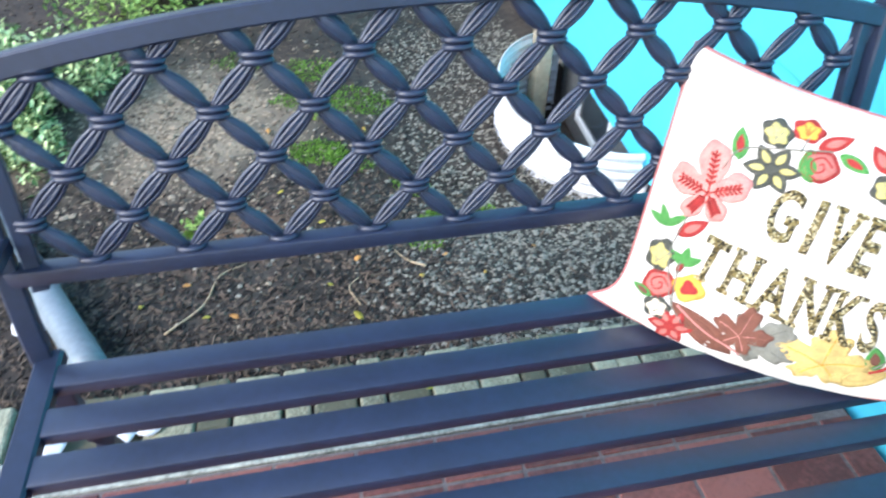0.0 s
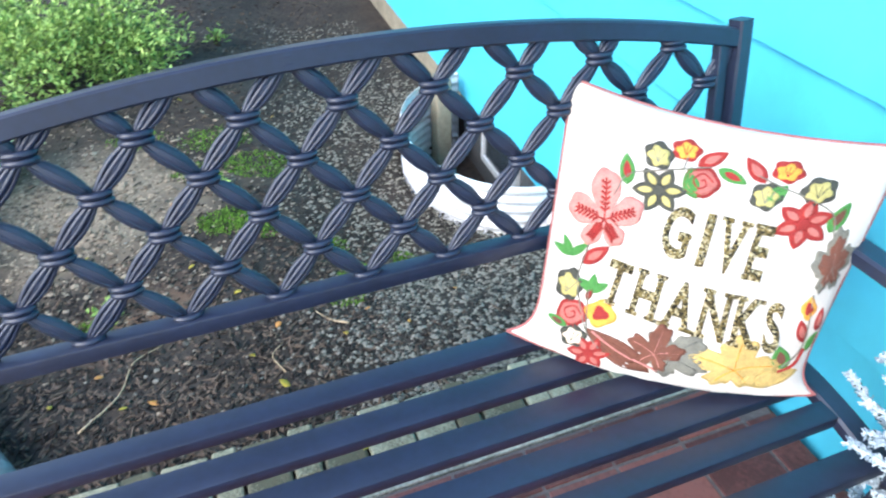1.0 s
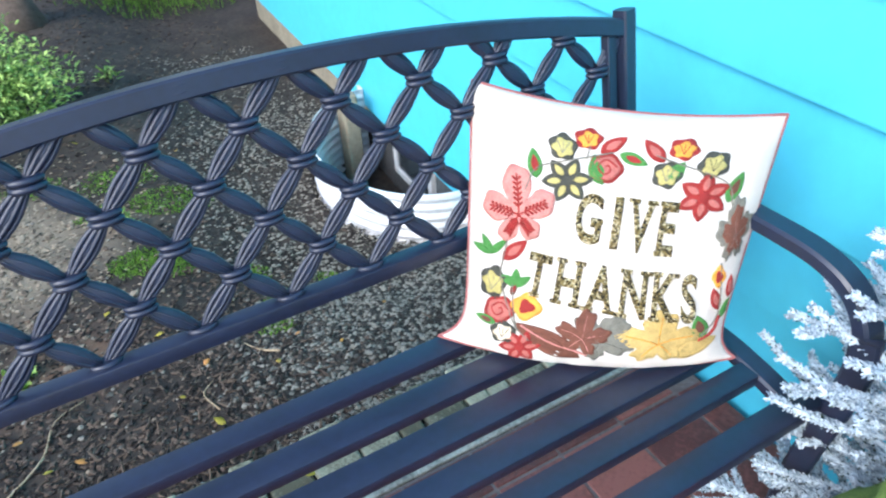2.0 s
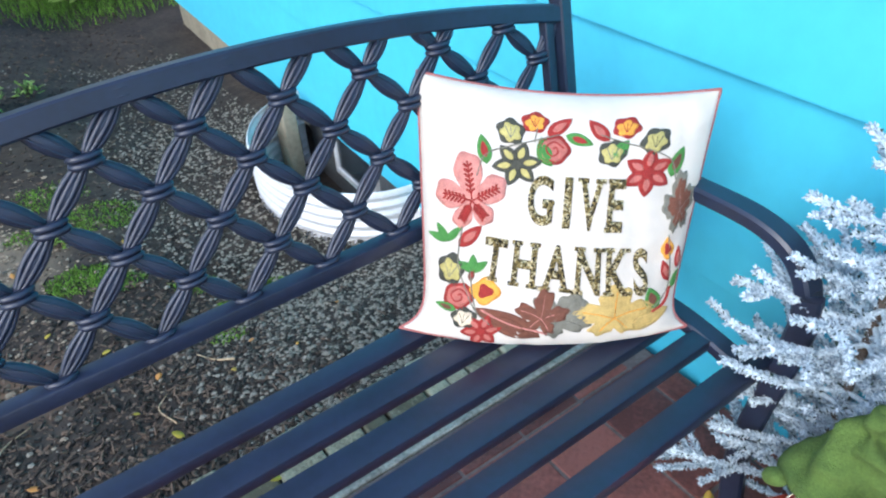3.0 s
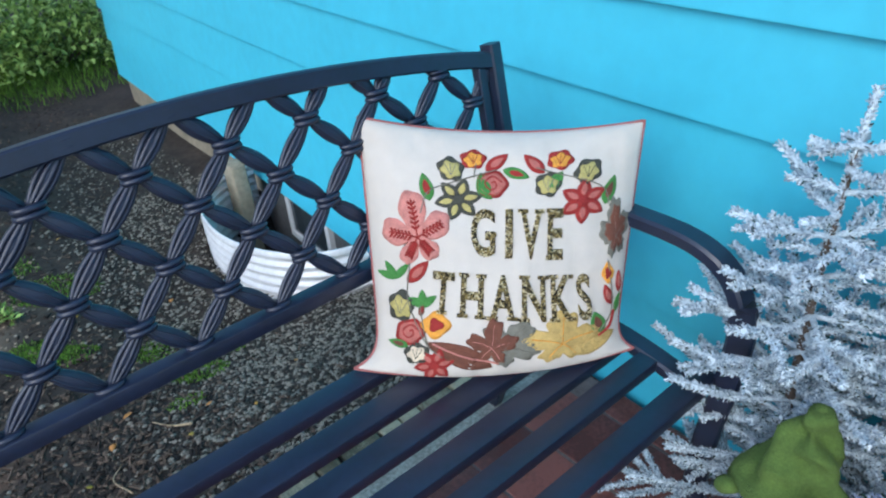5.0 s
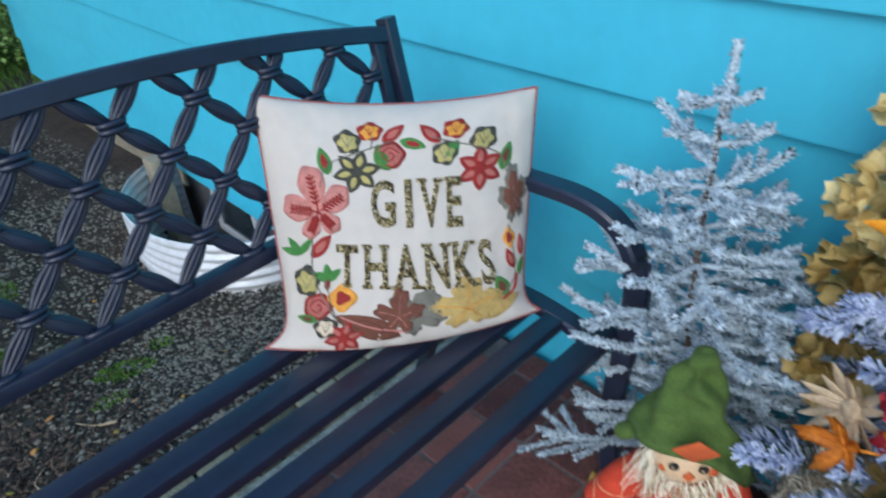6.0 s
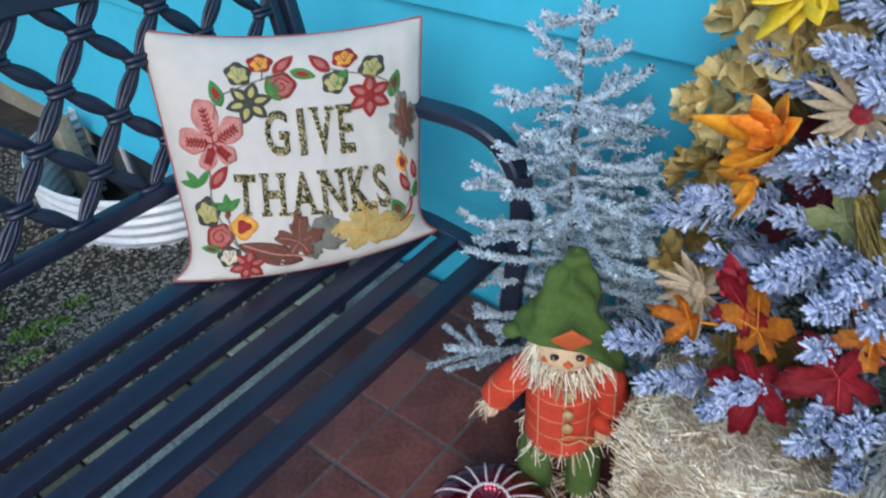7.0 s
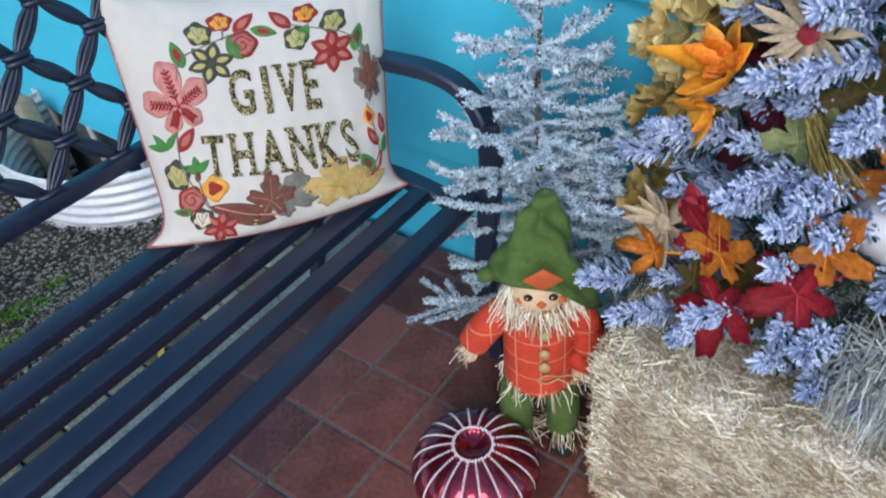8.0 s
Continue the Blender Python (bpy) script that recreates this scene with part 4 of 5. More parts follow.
for x, y in ((1.08, 0.46), (0.79, 0.53), (0.72, 0.55), (1.02, 0.62), (1.33, 0.72), (1.25, 0.62), (1.0, 0.95), (0.9, 1.15), (1.15, 0.85), (0.66, 0.7), (1.42, 0.6), (0.55, 0.62), (1.2, 1.5), (0.86, 1.5), (1.5, 1.5), (0.6, 1.3), (1.3, 2.2), (0.95, 2.4), (1.1, 0.75), (1.6, 0.75)):
    ground_leaf(x, y, rnd(0.014, 0.03), rnd(0, 360))
ground_leaf(1.80, -0.36, 0.035, 40), ground_leaf(1.42, 0.24, 0.028, 10), ground_leaf(1.2, 0.19, 0.03, 160)
for pts, r in ((((1.27, 0.66), (1.23, 0.70), (1.20, 0.76)), 0.003), (((0.62, 0.50), (0.70, 0.60), (0.73, 0.72), (0.80, 0.78)), 0.0028), (((1.08, 0.52), (1.06, 0.60), (1.09, 0.64)), 0.002)):
    bm = bmesh.new()
    tube(bm, spline([(x, y, ground_z(x, y) + 0.008) for x, y in pts], 5), lambda t: r * (1.1 - 0.6 * t), 6)
    tagged(part("twig", bm, M_HUSK), "thin dry tan twig lying on the soil", "twig", "twigs")
bm = bmesh.new()
tube(bm, spline([(0.50, 0.37, ground_z(0.5, 0.37) + 0.036), (0.36, 0.62, ground_z(0.36, 0.62) + 0.036), (0.18, 0.95, ground_z(0.2, 0.95) + 0.036), (0.02, 1.22, ground_z(0, 1.2) + 0.036)], 6), 0.036, 18)
tagged(part("drain_pipe", bm, M_PVC), "pale grey plastic drain pipe lying on the soil", "pipe")
for x, y, r in ((0.58, 0.20, 0.035), (0.63, 0.21, 0.03), (0.45, 0.19, 0.035), (0.31, 0.59, 0.04)):
    bm = bmesh.new()
    bmesh.ops.create_icosphere(bm, subdivisions=3, radius=r)
    for v in bm.verts:
        v.co *= 1 + 0.35 * noise.noise(v.co * 40 + Vector((x * 50, 0, 0)))
        v.co.z *= 0.5
    ob = part("white_stone", bm, M_WHITE)
    ob.location = (x, y, r * 0.35 if y < 0.3 else ground_z(x, y) + r * 0.3)
    tagged(ob, "rough white stone beside the porch edging", "stone", "white stones")


def shrub(name, label, x, y, rx, ry, h, count, size, material, seed):
    """Stems that fork from one root, with many single leaves on an uneven crown."""
    random.seed(seed)
    z0 = ground_z(x, y)
    e = thing(name, label, "shrub", at=(x, y, z0))
    bm = bmesh.new()
    tips = []
    for k in range(26):
        t, q = rnd(0, 6.28), math.sqrt(random.random())
        tip = Vector((rx * q * math.cos(t), ry * q * math.sin(t), h * (1.05 - 0.55 * q * q) * rnd(0.7, 1.1)))
        tube(bm, spline([(0, 0, -0.02), tip * 0.4 + Vector((0, 0, h * 0.12)), tip], 3), lambda s: 0.006 * (1.1 - s), 5)
        tips.append(tip)
    part("branchwork", bm, M_STEM, e)
    s = Soup()
    for k in range(count):
        t = random.choice(tips)
        p = t * rnd(0.45, 1.06) + any_dir() * Vector((rx, ry, h)).length * 0.13
        p.z = max(0.01, p.z)
        out = (Vector((p.x, p.y, 0.3)) + any_dir() * 0.5).normalized()
        s.blade(p, out + any_dir() * 0.6, Vector((0, 0, 1)) + any_dir() * 0.3, rnd(0.6, 1.25) * size, size * rnd(0.45, 0.7), rnd(-0.3, 0.2), n=2)
    s.done("foliage", material, e)
    return e


shrub("leafy_shrub", "light green leafy shrub in the garden bed", 0.42, 2.75, 0.55, 0.48, 0.42, 9500, 0.025, M_BUSH, 5)
shrub("variegated_shrub", "cream and green variegated ground shrub", 0.02, 1.80, 0.42, 0.50, 0.20, 7000, 0.028, M_IVY, 6)
shrub("leafy_shrub", "green shrub beyond the corner of the house", 2.2, 5.6, 0.9, 0.7, 0.55, 3600, 0.06, M_BUSH, 7)
shrub("seedling", "small bright green seedling in the soil", 0.66, 0.98, 0.05, 0.05, 0.05, 60, 0.022, M_BUSH, 8)
shrub("seedling", "small bright green seedling in the soil", 1.18, 3.1, 0.06, 0.06, 0.09, 60, 0.03, M_BUSH, 9)
shrub("seedling", "small bright green seedling in the soil", 1.02, 1.62, 0.05, 0.05, 0.05, 60, 0.024, M_BUSH, 10)
bm = bmesh.new()
tube(bm, [(0.85, 4.35, -0.2), (0.86, 4.35, 0.0), (0.88, 4.38, 0.5), (0.9, 4.4, 1.5)], lambda t: 0.16 - 0.06 * min(1, 3 * t), 16)
for v in bm.verts:
    v.co += Vector(noise.noise_vector(v.co * 5)) * 0.03
tree = thing("garden_tree", "rough grey-brown tree trunk in the garden bed, with unseen foliage added above for shade", "tree")
part("trunk", bm, M_STEM, tree)
# limbs and leaves above the trunk are unseen, added to darken the far bed
random.seed(12)
shade_crown, tips = Soup(), []
for k in range(16):
    a = 2.4 * k
    root, reach = Vector((0.9, 4.4, 1.1 + 0.06 * k)), rnd(0.9, 1.5)
    tip = root + Vector((reach * math.cos(a), reach * math.sin(a), rnd(0.1, 0.9)))
    bm = bmesh.new()
    tube(bm, spline([root, (root + tip) / 2 + Vector((0, 0, 0.12)), tip], 4), lambda t: 0.035 * (1.1 - t), 6)
    part("unseen_limb", bm, M_STEM, tree)
    tips.append((root, tip))
for k in range(9000):
    root, tip = random.choice(tips)
    p = root.lerp(tip, rnd(0.35, 1.08)) + any_dir() * rnd(0, 0.35)
    p.z = max(1.25, p.z)
    shade_crown.blade(p, any_dir(), Vector((0, 0, 1)) + any_dir() * 0.4, rnd(0.06, 0.11), rnd(0.03, 0.05), rnd(-0.3, 0.2), n=2)
shade_crown.done("shade_crown", M_BUSH, tree)

# ---- straw bale ----
random.seed(11)
bale = thing("hay_bale", "golden straw bale wrapped in thin strands on the tile floor", "hay bale", at=(1.80, -0.95, 0))
BX0, BX1, BY0, BY1, BH = -0.185, 0.17, -0.42, 0.275, 0.36
bm = bmesh.new()
box(bm, BX0, BX1, BY0, BY1, 0.0, BH, 0.065)
bmesh.ops.subdivide_edges(bm, edges=[e for e in bm.edges if e.calc_length() > 0.08], cuts=7, use_grid_fill=True)
for v in bm.verts:
    v.co += Vector(noise.noise_vector(v.co * 9)) * 0.012
    v.co.z = max(0.001, v.co.z)
part("straw_core", bm, M_STRAW, bale)
s = Soup()
for k in range(24000):
    side = random.choices((0, 1, 2), (5, 5, 2))[0]
    y, z, x = rnd(BY0, BY1), rnd(0.0, BH), rnd(BX0, BX1)
    if side == 0:
        p, d = Vector((x, y, BH + rnd(0.0, 0.006))), Vector((rnd(-1, 1), rnd(-1, 1), rnd(-0.05, 0.05)))
    elif side == 1:
        p, d = Vector((BX0 - rnd(0.0, 0.006), y, z)), Vector((rnd(-0.05, 0.05), rnd(-1, 1), rnd(-0.7, 0.7)))
    else:
        p, d = Vector((x, BY1 + rnd(0.0, 0.006), z)), Vector((rnd(-1, 1), rnd(-0.05, 0.05), rnd(-0.7, 0.7)))
    # follow the rounded edges of the bale
    core = Vector((max(p.x, BX0 + 0.06), min(p.y, BY1 - 0.06), min(p.z, BH - 0.06)))
    if (p - core).length > 0.06:
        p = core + (p - core).normalized() * rnd(0.060, 0.066)
    p += Vector(noise.noise_vector(p * 9)) * 0.012
    p.z = max(0.004, p.z)
    length = rnd(0.015, 0.055)
    wide = rnd(0.0006, 0.0012) if random.random() < 0.85 else rnd(0.0013, 0.0019)
    if p.z + d.normalized().z * length < 0.002:
        d.z = abs(d.z)
    s.spike(p - d.normalized() * length * 0.5 + Vector((0, 0, max(0, length * 0.5 * d.normalized().z - p.z))), d, length, wide, wide * rnd(0.7, 1.0), 3)
s.done("straw", M_STRAW, bale)
bm = bmesh.new()
box(bm, BX0 - 0.010, BX1, BY0, BY1 + 0.010, 0.002, BH + 0.010, 0.068)
bmesh.ops.subdivide_edges(bm, edges=[e for e in bm.edges if e.calc_length() > 0.08], cuts=14, use_grid_fill=True)
for v in bm.verts:
    v.co += Vector(noise.noise_vector(v.co * 9)) * 0.012 + Vector(noise.noise_vector(v.co * 26)) * 0.004
    v.co.z = max(0.002, v.co.z)
part("clear_wrap", bm, M_FILM, bale, "thin shiny clear wrap round the straw")

# ---- glass pumpkin ----
pumpkin = thing("glass_pumpkin", "dark red mirrored glass pumpkin with white beaded ribs", "pumpkin", at=(1.529, -0.522, 0))
LOBES, PR, PH = 18, 0.110, 0.124


def pumpkin_at(t, u):
    """t round, u from foot 0 to rim 1."""
    a = -math.pi / 2 + u * (math.pi / 2 + 1.34)
    r = PR * max(0.23 if u > 0.5 else 0.0, math.cos(a)) ** 0.82 * (1 - 0.05 * (1 - abs(math.sin(LOBES * t / 2))) ** 2)
    return Vector((r * math.cos(t), r * math.sin(t), PH * 0.5 + PH * 0.53 * math.sin(a) + 0.004))


bm = bmesh.new()
rings = [[bm.verts.new(pumpkin_at(2 * math.pi * k / 128, u / 24)) for k in range(128)] for u in range(25)]
for depth, shrink in ((0.004, 0.93), (0.008, 0.88), (0.010, 0.02)):
    ring = [bm.verts.new((v.co.x * shrink, v.co.y * shrink, rings[24][0].co.z - depth)) for v in rings[24]]
    rings.append(ring)
for a, b in zip(rings, rings[1:]):
    for k in range(128):
        bm.faces.new((a[k], a[(k + 1) % 128], b[(k + 1) % 128], b[k]))
bmesh.ops.remove_doubles(bm, verts=bm.verts, dist=0.0003)
part("glass_body", bm, M_GLASS, pumpkin)


def beads(name, pts, r):
    bm = bmesh.new()
    for p in pts:
        bmesh.ops.create_icosphere(bm, subdivisions=1, radius=r, matrix=Matrix.Translation(p))
    return part(name, bm, M_BEAD, pumpkin)


for k in range(LOBES):
    t = 2 * math.pi * k / LOBES
    beads("bead_string", [pumpkin_at(t, u) * 1.004 for u in np.linspace(0.42, 0.985, 30)], 0.0025)
beads("bead_ring", [pumpkin_at(t, 1.0) + Vector((0, 0, 0.001)) for t in np.linspace(0, 2 * math.pi, 40)[:-1]], 0.0028)

# ---- scarecrow doll: one mesh ----
random.seed(21)
DM = [M_PLAID, M_BURLAP, M_FACE, M_STRAW, M_PATCH, M_BLACK, M_BUTTON]
bm = bmesh.new()


def blob(centre, size, mi, wob=0.05, turn=0.0, sub=3):
    r = bmesh.ops.create_icosphere(bm, subdivisions=sub, radius=1, matrix=Matrix.Translation(centre) @ pose(0, 0, 0, 0, turn, 0) @ Matrix.Diagonal((*size, 1)))
    for v in r["verts"]:
        v.co += Vector(noise.noise_vector(v.co * 30)) * wob * min(size)
        for f in v.link_faces:
            f.material_index = mi


# legs, boots, body, arms
for sx in (-1, 1):
    tube(bm, spline([(0.024 * sx, 0.0, 0.225), (0.042 * sx, -0.004, 0.15), (0.046 * sx, -0.006, 0.08), (0.042 * sx, -0.005, 0.04)], 4), lambda t: 0.036 - 0.006 * t, 14, mi=1)
    blob((0.044 * sx, -0.022, 0.018), (0.026, 0.042, 0.019), 5)
tube(bm, spline([(0, 0.002, 0.205), (0, 0.0, 0.25), (0, 0.0, 0.31), (0, 0.002, 0.365), (0, 0.004, 0.392)], 4), lambda t: 0.066 - 0.004 * t - 0.036 * max(0, t - 0.72) / 0.28, 22, mi=0)
tube(bm, spline([(-0.045, 0, 0.368), (-0.078, -0.006, 0.345), (-0.105, -0.010, 0.312), (-0.118, -0.012, 0.292)], 4), lambda t: 0.030 - 0.002 * t, 14, mi=0)
tube(bm, spline([(0.045, 0, 0.368), (0.075, -0.006, 0.34), (0.084, -0.016, 0.29), (0.074, -0.028, 0.248)], 4), lambda t: 0.030 - 0.002 * t, 14, mi=0)
blob((-0.124, -0.014, 0.270), (0.014, 0.011, 0.024), 2)
blob((0.070, -0.034, 0.236), (0.014, 0.011, 0.022), 2)
# head, hat
blob((0, -0.008, 0.428), (0.052, 0.050, 0.050), 2)
rows = []
for u in range(19):
    t = u / 18
    ring = []
    for k in range(30):
        a = 2 * math.pi * k / 30
        flare = 1.12 - 0.12 * min(1, t / 0.12)
        r = 0.062 * flare * (1 - t) ** 0.8 + 0.012 * max(0, t - 0.82) / 0.18 + 0.004
        x, y = r * math.cos(a) * 1.04, r * math.sin(a) * (0.84 if math.sin(a) < 0 else 1)
        z = 0.452 + 0.127 * t + 0.012 * max(0, -math.sin(a)) * (1 - t) ** 3
        droop = max(0, math.cos(a - 0.2)) ** 0.9 * (1 - t) ** 1.1
        p = Vector((x + 0.014 * t + 0.032 * droop, y + 0.020 * t + 0.006 - 0.010 * droop, z - 0.088 * droop))
        fold = math.sin(3 * a + 9 * t) * 0.010 * math.sin(math.pi * t) + 0.007 * math.sin(22 * t) * (0.4 + t) * max(0, -math.sin(a))
        p += Vector((math.cos(a), math.sin(a), 0.3)) * fold + Vector(noise.noise_vector(p * 34)) * 0.008
        p.x -= 0.010 * max(0, -math.cos(a)) * (1 - t) ** 4
        ring.append(bm.verts.new(p))
    rows.append(ring)
for a, b in zip(rows, rows[1:]):
    for k in range(30):
        bm.faces.new((a[k], a[(k + 1) % 30], b[(k + 1) % 30], b[k])).material_index = 1
bm.faces.new(rows[-1]).material_index = 1
bm.faces.new(rows[0][::-1]).material_index = 1
blob((0.014, 0.030, 0.572), (0.014, 0.012, 0.016), 1, 0.4)
blob((-0.086, -0.006, 0.447), (0.016, 0.014, 0.014), 1, 0.4)
# patch on the hat, nose, buttons
for c, w, h, mi, tilt in (((0.004, -0.070, 0.490), 0.022, 0.022, 4, 45), ((0.002, -0.060, 0.428), 0.006, 0.006, 4, 45)):
    box(bm, -w, w, -0.002, 0.002, -h, h, 0.001, m=Matrix.Translation(c) @ pose(0, 0, 0, 18 if h > 0.01 else 0, 0, 0) @ pose(0, 0, 0, 0, tilt, 0), mi=mi)
for sx in (-1, 1):
    blob((0.020 * sx + 0.001, -0.0560, 0.440), (0.0075, 0.004, 0.0065), 5, 0.0, 0, 2)
    blob((0.020 * sx - 0.001, -0.0595, 0.442), (0.0022, 0.002, 0.0022), 6, 0.0, 0, 1)
    blob((0.032 * sx + 0.002, -0.045, 0.425), (0.009, 0.004, 0.007), 4, 0.0, 0, 2)
for z in (0.366, 0.322, 0.290):
    tube(bm, [(0.006, -0.067, z), (0.006, -0.073, z + 0.001)], 0.0095, 14, mi=6)
for f in bm.faces:
    f.smooth = True


def wisp(p, d, length, r=0.0011):
    q = Vector(p) + any_dir() * 0.006
    d = (Vector(d) + any_dir() * 0.55).normalized()
    tube(bm, [q, q + d * length * 0.5 + any_dir() * 0.004, q + d * length + Vector((0, 0, -0.12 * length)) + any_dir() * 0.004], lambda t: r * (1.1 - 0.5 * t), 4, mi=3)


for k in range(95):
    a = rnd(0, 6.28)
    wisp((0.064 * math.cos(a), 0.062 * math.sin(a), 0.212), (0.5 * math.cos(a), 0.5 * math.sin(a), -1), rnd(0.015, 0.045))
for k in range(170):
    a = rnd(3.3, 6.1)
    wisp((0.050 * math.cos(a), 0.050 * math.sin(a) - 0.006, rnd(0.396, 0.414)), (0.5 * math.cos(a), 0.6 * math.sin(a), -0.9), rnd(0.015, 0.045))
for k in range(90):
    sx = random.choice((-1, -1, 1))
    wisp((0.046 * sx, -0.022, 0.44), (0.1 * sx, -0.2, -1), rnd(0.03, 0.075))
for k in range(40):
    wisp((-0.116, -0.012, 0.294), (-0.6, -0.3, -0.8), rnd(0.025, 0.05))
    wisp((0.074, -0.03, 0.250), (0.1, -0.4, -0.9), rnd(0.02, 0.04))
for k in range(120):
    sx, a = random.choice((-1, 1)), rnd(0, 6.28)
    wisp((0.043 * sx + 0.028 * math.cos(a), -0.006 + 0.028 * math.sin(a), 0.052), (0.8 * math.cos(a), 0.8 * math.sin(a) - 0.2, -0.5), rnd(0.02, 0.042))
for side in (-1, 1):
    tube(bm, spline([(0.03, -0.066, 0.262), (0.03 + 0.02 * side, -0.075, 0.275), (0.03 + 0.036 * side, -0.074, 0.262), (0.03 + 0.02 * side, -0.072, 0.25), (0.03, -0.068, 0.258)], 4), 0.0014, 5, mi=6)
for v in bm.verts:
    v.co.z = max(v.co.z, 0.001)
doll = part("scarecrow_doll", bm, DM, smooth=False)
doll.matrix_basis = pose(1.680, -0.562, 0, 0, 0, -58.3) @ Matrix.Diagonal((0.90, 0.92, 0.92, 1))
tagged(doll, "straw scarecrow doll in an orange plaid shirt and green burlap hat", "doll")


# ---- flocked fir on the floor ----
def flocked_branch(s, pts, radius, per_m, needle, mi=0, sparse=0.0):
    """Short thick flocked needles all along a stem."""
    line = spline(pts, 4)
    for a, b in zip(line, line[1:]):
        d = b - a
        s.spike(a, d, d.length * 1.05, radius * 0.62, radius * 0.55, 6, mi)
        for k in range(max(1, int(d.length * per_m))):
            if random.random() < sparse:
                continue
            p = a + d * random.random()
            out = any_dir()
            out = (out - d.normalized() * out.dot(d.normalized())).normalized()
            w = out * rnd(0.5, 1.0) + d.normalized() * rnd(0.3, 0.9)
            s.spike(p + out * radius * 0.2, w, needle * rnd(0.6, 1.25), 0.0014, 0.0010, 3, mi if random.random() < 0.94 else 2)


random.seed(31)
TX, TY, TH = 1.845, -0.475, 0.87
fir = thing("flocked_fir", "small white flocked artificial fir beside the bench arm", "fir tree", at=(TX, TY, 0))
bm = bmesh.new()
tube(bm, [(0, 0, 0), (0.004, 0.0, 0.3), (-0.002, 0.004, 0.62), (0.004, 0, 0.78), (0.010, -0.004, TH)], lambda t: 0.008 * (1.05 - t) + 0.0012, 8)
part("trunk", bm, M_STEM, fir)
s = Soup()
flocked_branch(s, [(0, 0, 0.12), (0.004, 0, 0.3), (-0.002, 0.004, 0.62), (0.004, 0, 0.78), (0.010, -0.004, TH)], 0.0058, 2600, 0.0066)
s.done("leader", [M_FLOCK, M_STEM, M_NEEDLE], fir)
levels = [0.12 + 0.031 * k for k in range(23)]
turn = 0.0
for z in levels:
    reach = 0.29 * (1 - z / 0.90) ** 0.8 + 0.012
    for k in range(6 if z < 0.55 else 4 if z < 0.68 else 2):
        turn += 2.39996
        a = turn + rnd(-0.3, 0.3)
        length = reach * rnd(0.6, 1.2)
        if z < 0.47 and math.cos(a - math.radians(-158)) > 0.55:
            length = min(length, 0.06)
        if z < 0.30 and math.sin(a) > 0.2:
            length *= 0.8
        if math.cos(a) > 0.2:
            length = min(length, 0.17 / math.cos(a))
        rise = rnd(0.05, 0.38) if z > 0.3 else rnd(-0.12, 0.2)
        tip = Vector((length * math.cos(a), length * math.sin(a), z + rise * length))
        mid = Vector((0.5 * length * math.cos(a), 0.5 * length * math.sin(a), z + 0.25 * rise * length - 0.004))
        bm = bmesh.new()
        tube(bm, [(0, 0, z), mid, tip], 0.0042, 6)
        s = Soup()
        bm.verts.index_update()
        s.v = [v.co.copy() for v in bm.verts]
        s.f = [tuple(v.index for v in f.verts) for f in bm.faces]
        s.mi = [0] * len(s.f)
        bm.free()
        flocked_branch(s, [mid * 0.3 + Vector((0, 0, z * 0.7)), mid, tip], 0.0068, 3000, 0.0078)
        for q in range(random.choice((2, 3, 4)) if length > 0.09 else random.choice((0, 1, 2))):
            u = rnd(0.3, 0.8)
            root = mid * (1 - u) * 2 + tip * (2 * u - 1) if u > 0.5 else Vector((0, 0, z)) * (1 - 2 * u) + mid * 2 * u
            side = Vector((-math.sin(a), math.cos(a), rnd(-0.1, 0.4))) * random.choice((-1, 1)) + Vector((math.cos(a), math.sin(a), 0)) * 0.9
            flocked_branch(s, [root, root + side.normalized() * length * 0.20, root + side.normalized() * length * 0.40], 0.0056, 2700, 0.0072)
        for v in s.v:
            v.x = min(v.x, 2.018 - TX)
            v.z = max(v.z, 0.003)
        s.done("branch", [M_FLOCK, M_STEM, M_NEEDLE], fir)

# ---- tall flocked tree on the bale, dressed with silk flowers ----
random.seed(41)
GX, GY = 1.875, -1.01
tall = thing("dressed_flocked_tree", "bluish white flocked fir standing on the straw bale", "fir tree", at=(GX, GY, BH))
bm = bmesh.new()
tube(bm, [(0, 0, -0.01), (0, 0, 0.4), (0, 0, 0.85)], lambda t: 0.018 * (1.1 - t), 10)
part("trunk", bm, M_STEM, tall)


def sprig_mesh(kind):
    """A brush of thick flocked needles along local x, 7 to 9 cm long."""
    s = Soup()
    length = (0.075, 0.09, 0.065)[kind]
    s.spike(Vector((-0.10, 0, 0)), Vector((1, 0, 0)), 0.10 + length * 0.85, 0.0025, 0.0012, 5, 1)
    for k in range(300):
        t = random.random() ** 0.8
        out = any_dir()
        out.x = 0
        out = out.normalized()
        w = out * rnd(0.5, 1.0) + Vector((rnd(0.25, 0.9) + 0.5 * t, 0, 0))
        s.spike(Vector((length * t, 0, 0)), w, rnd(0.016, 0.030) * (1.1 - 0.35 * t), 0.0021, 0.0015, 4, 0 if random.random() < 0.9 else 2)
    for k in range(120):
        t = -random.random()
        out = any_dir()
        out.x = 0
        s.spike(Vector((0.09 * t, 0, 0)), out.normalized() + Vector((0.6, 0, 0)), rnd(0.015, 0.025), 0.0008, 0.0004, 3, 2 if random.random() < 0.75 else 0)
    return s.mesh("sprig", [M_FLOCK_B, M_STEM, M_NEEDLE])


sprigs = [sprig_mesh(k) for k in range(3)]


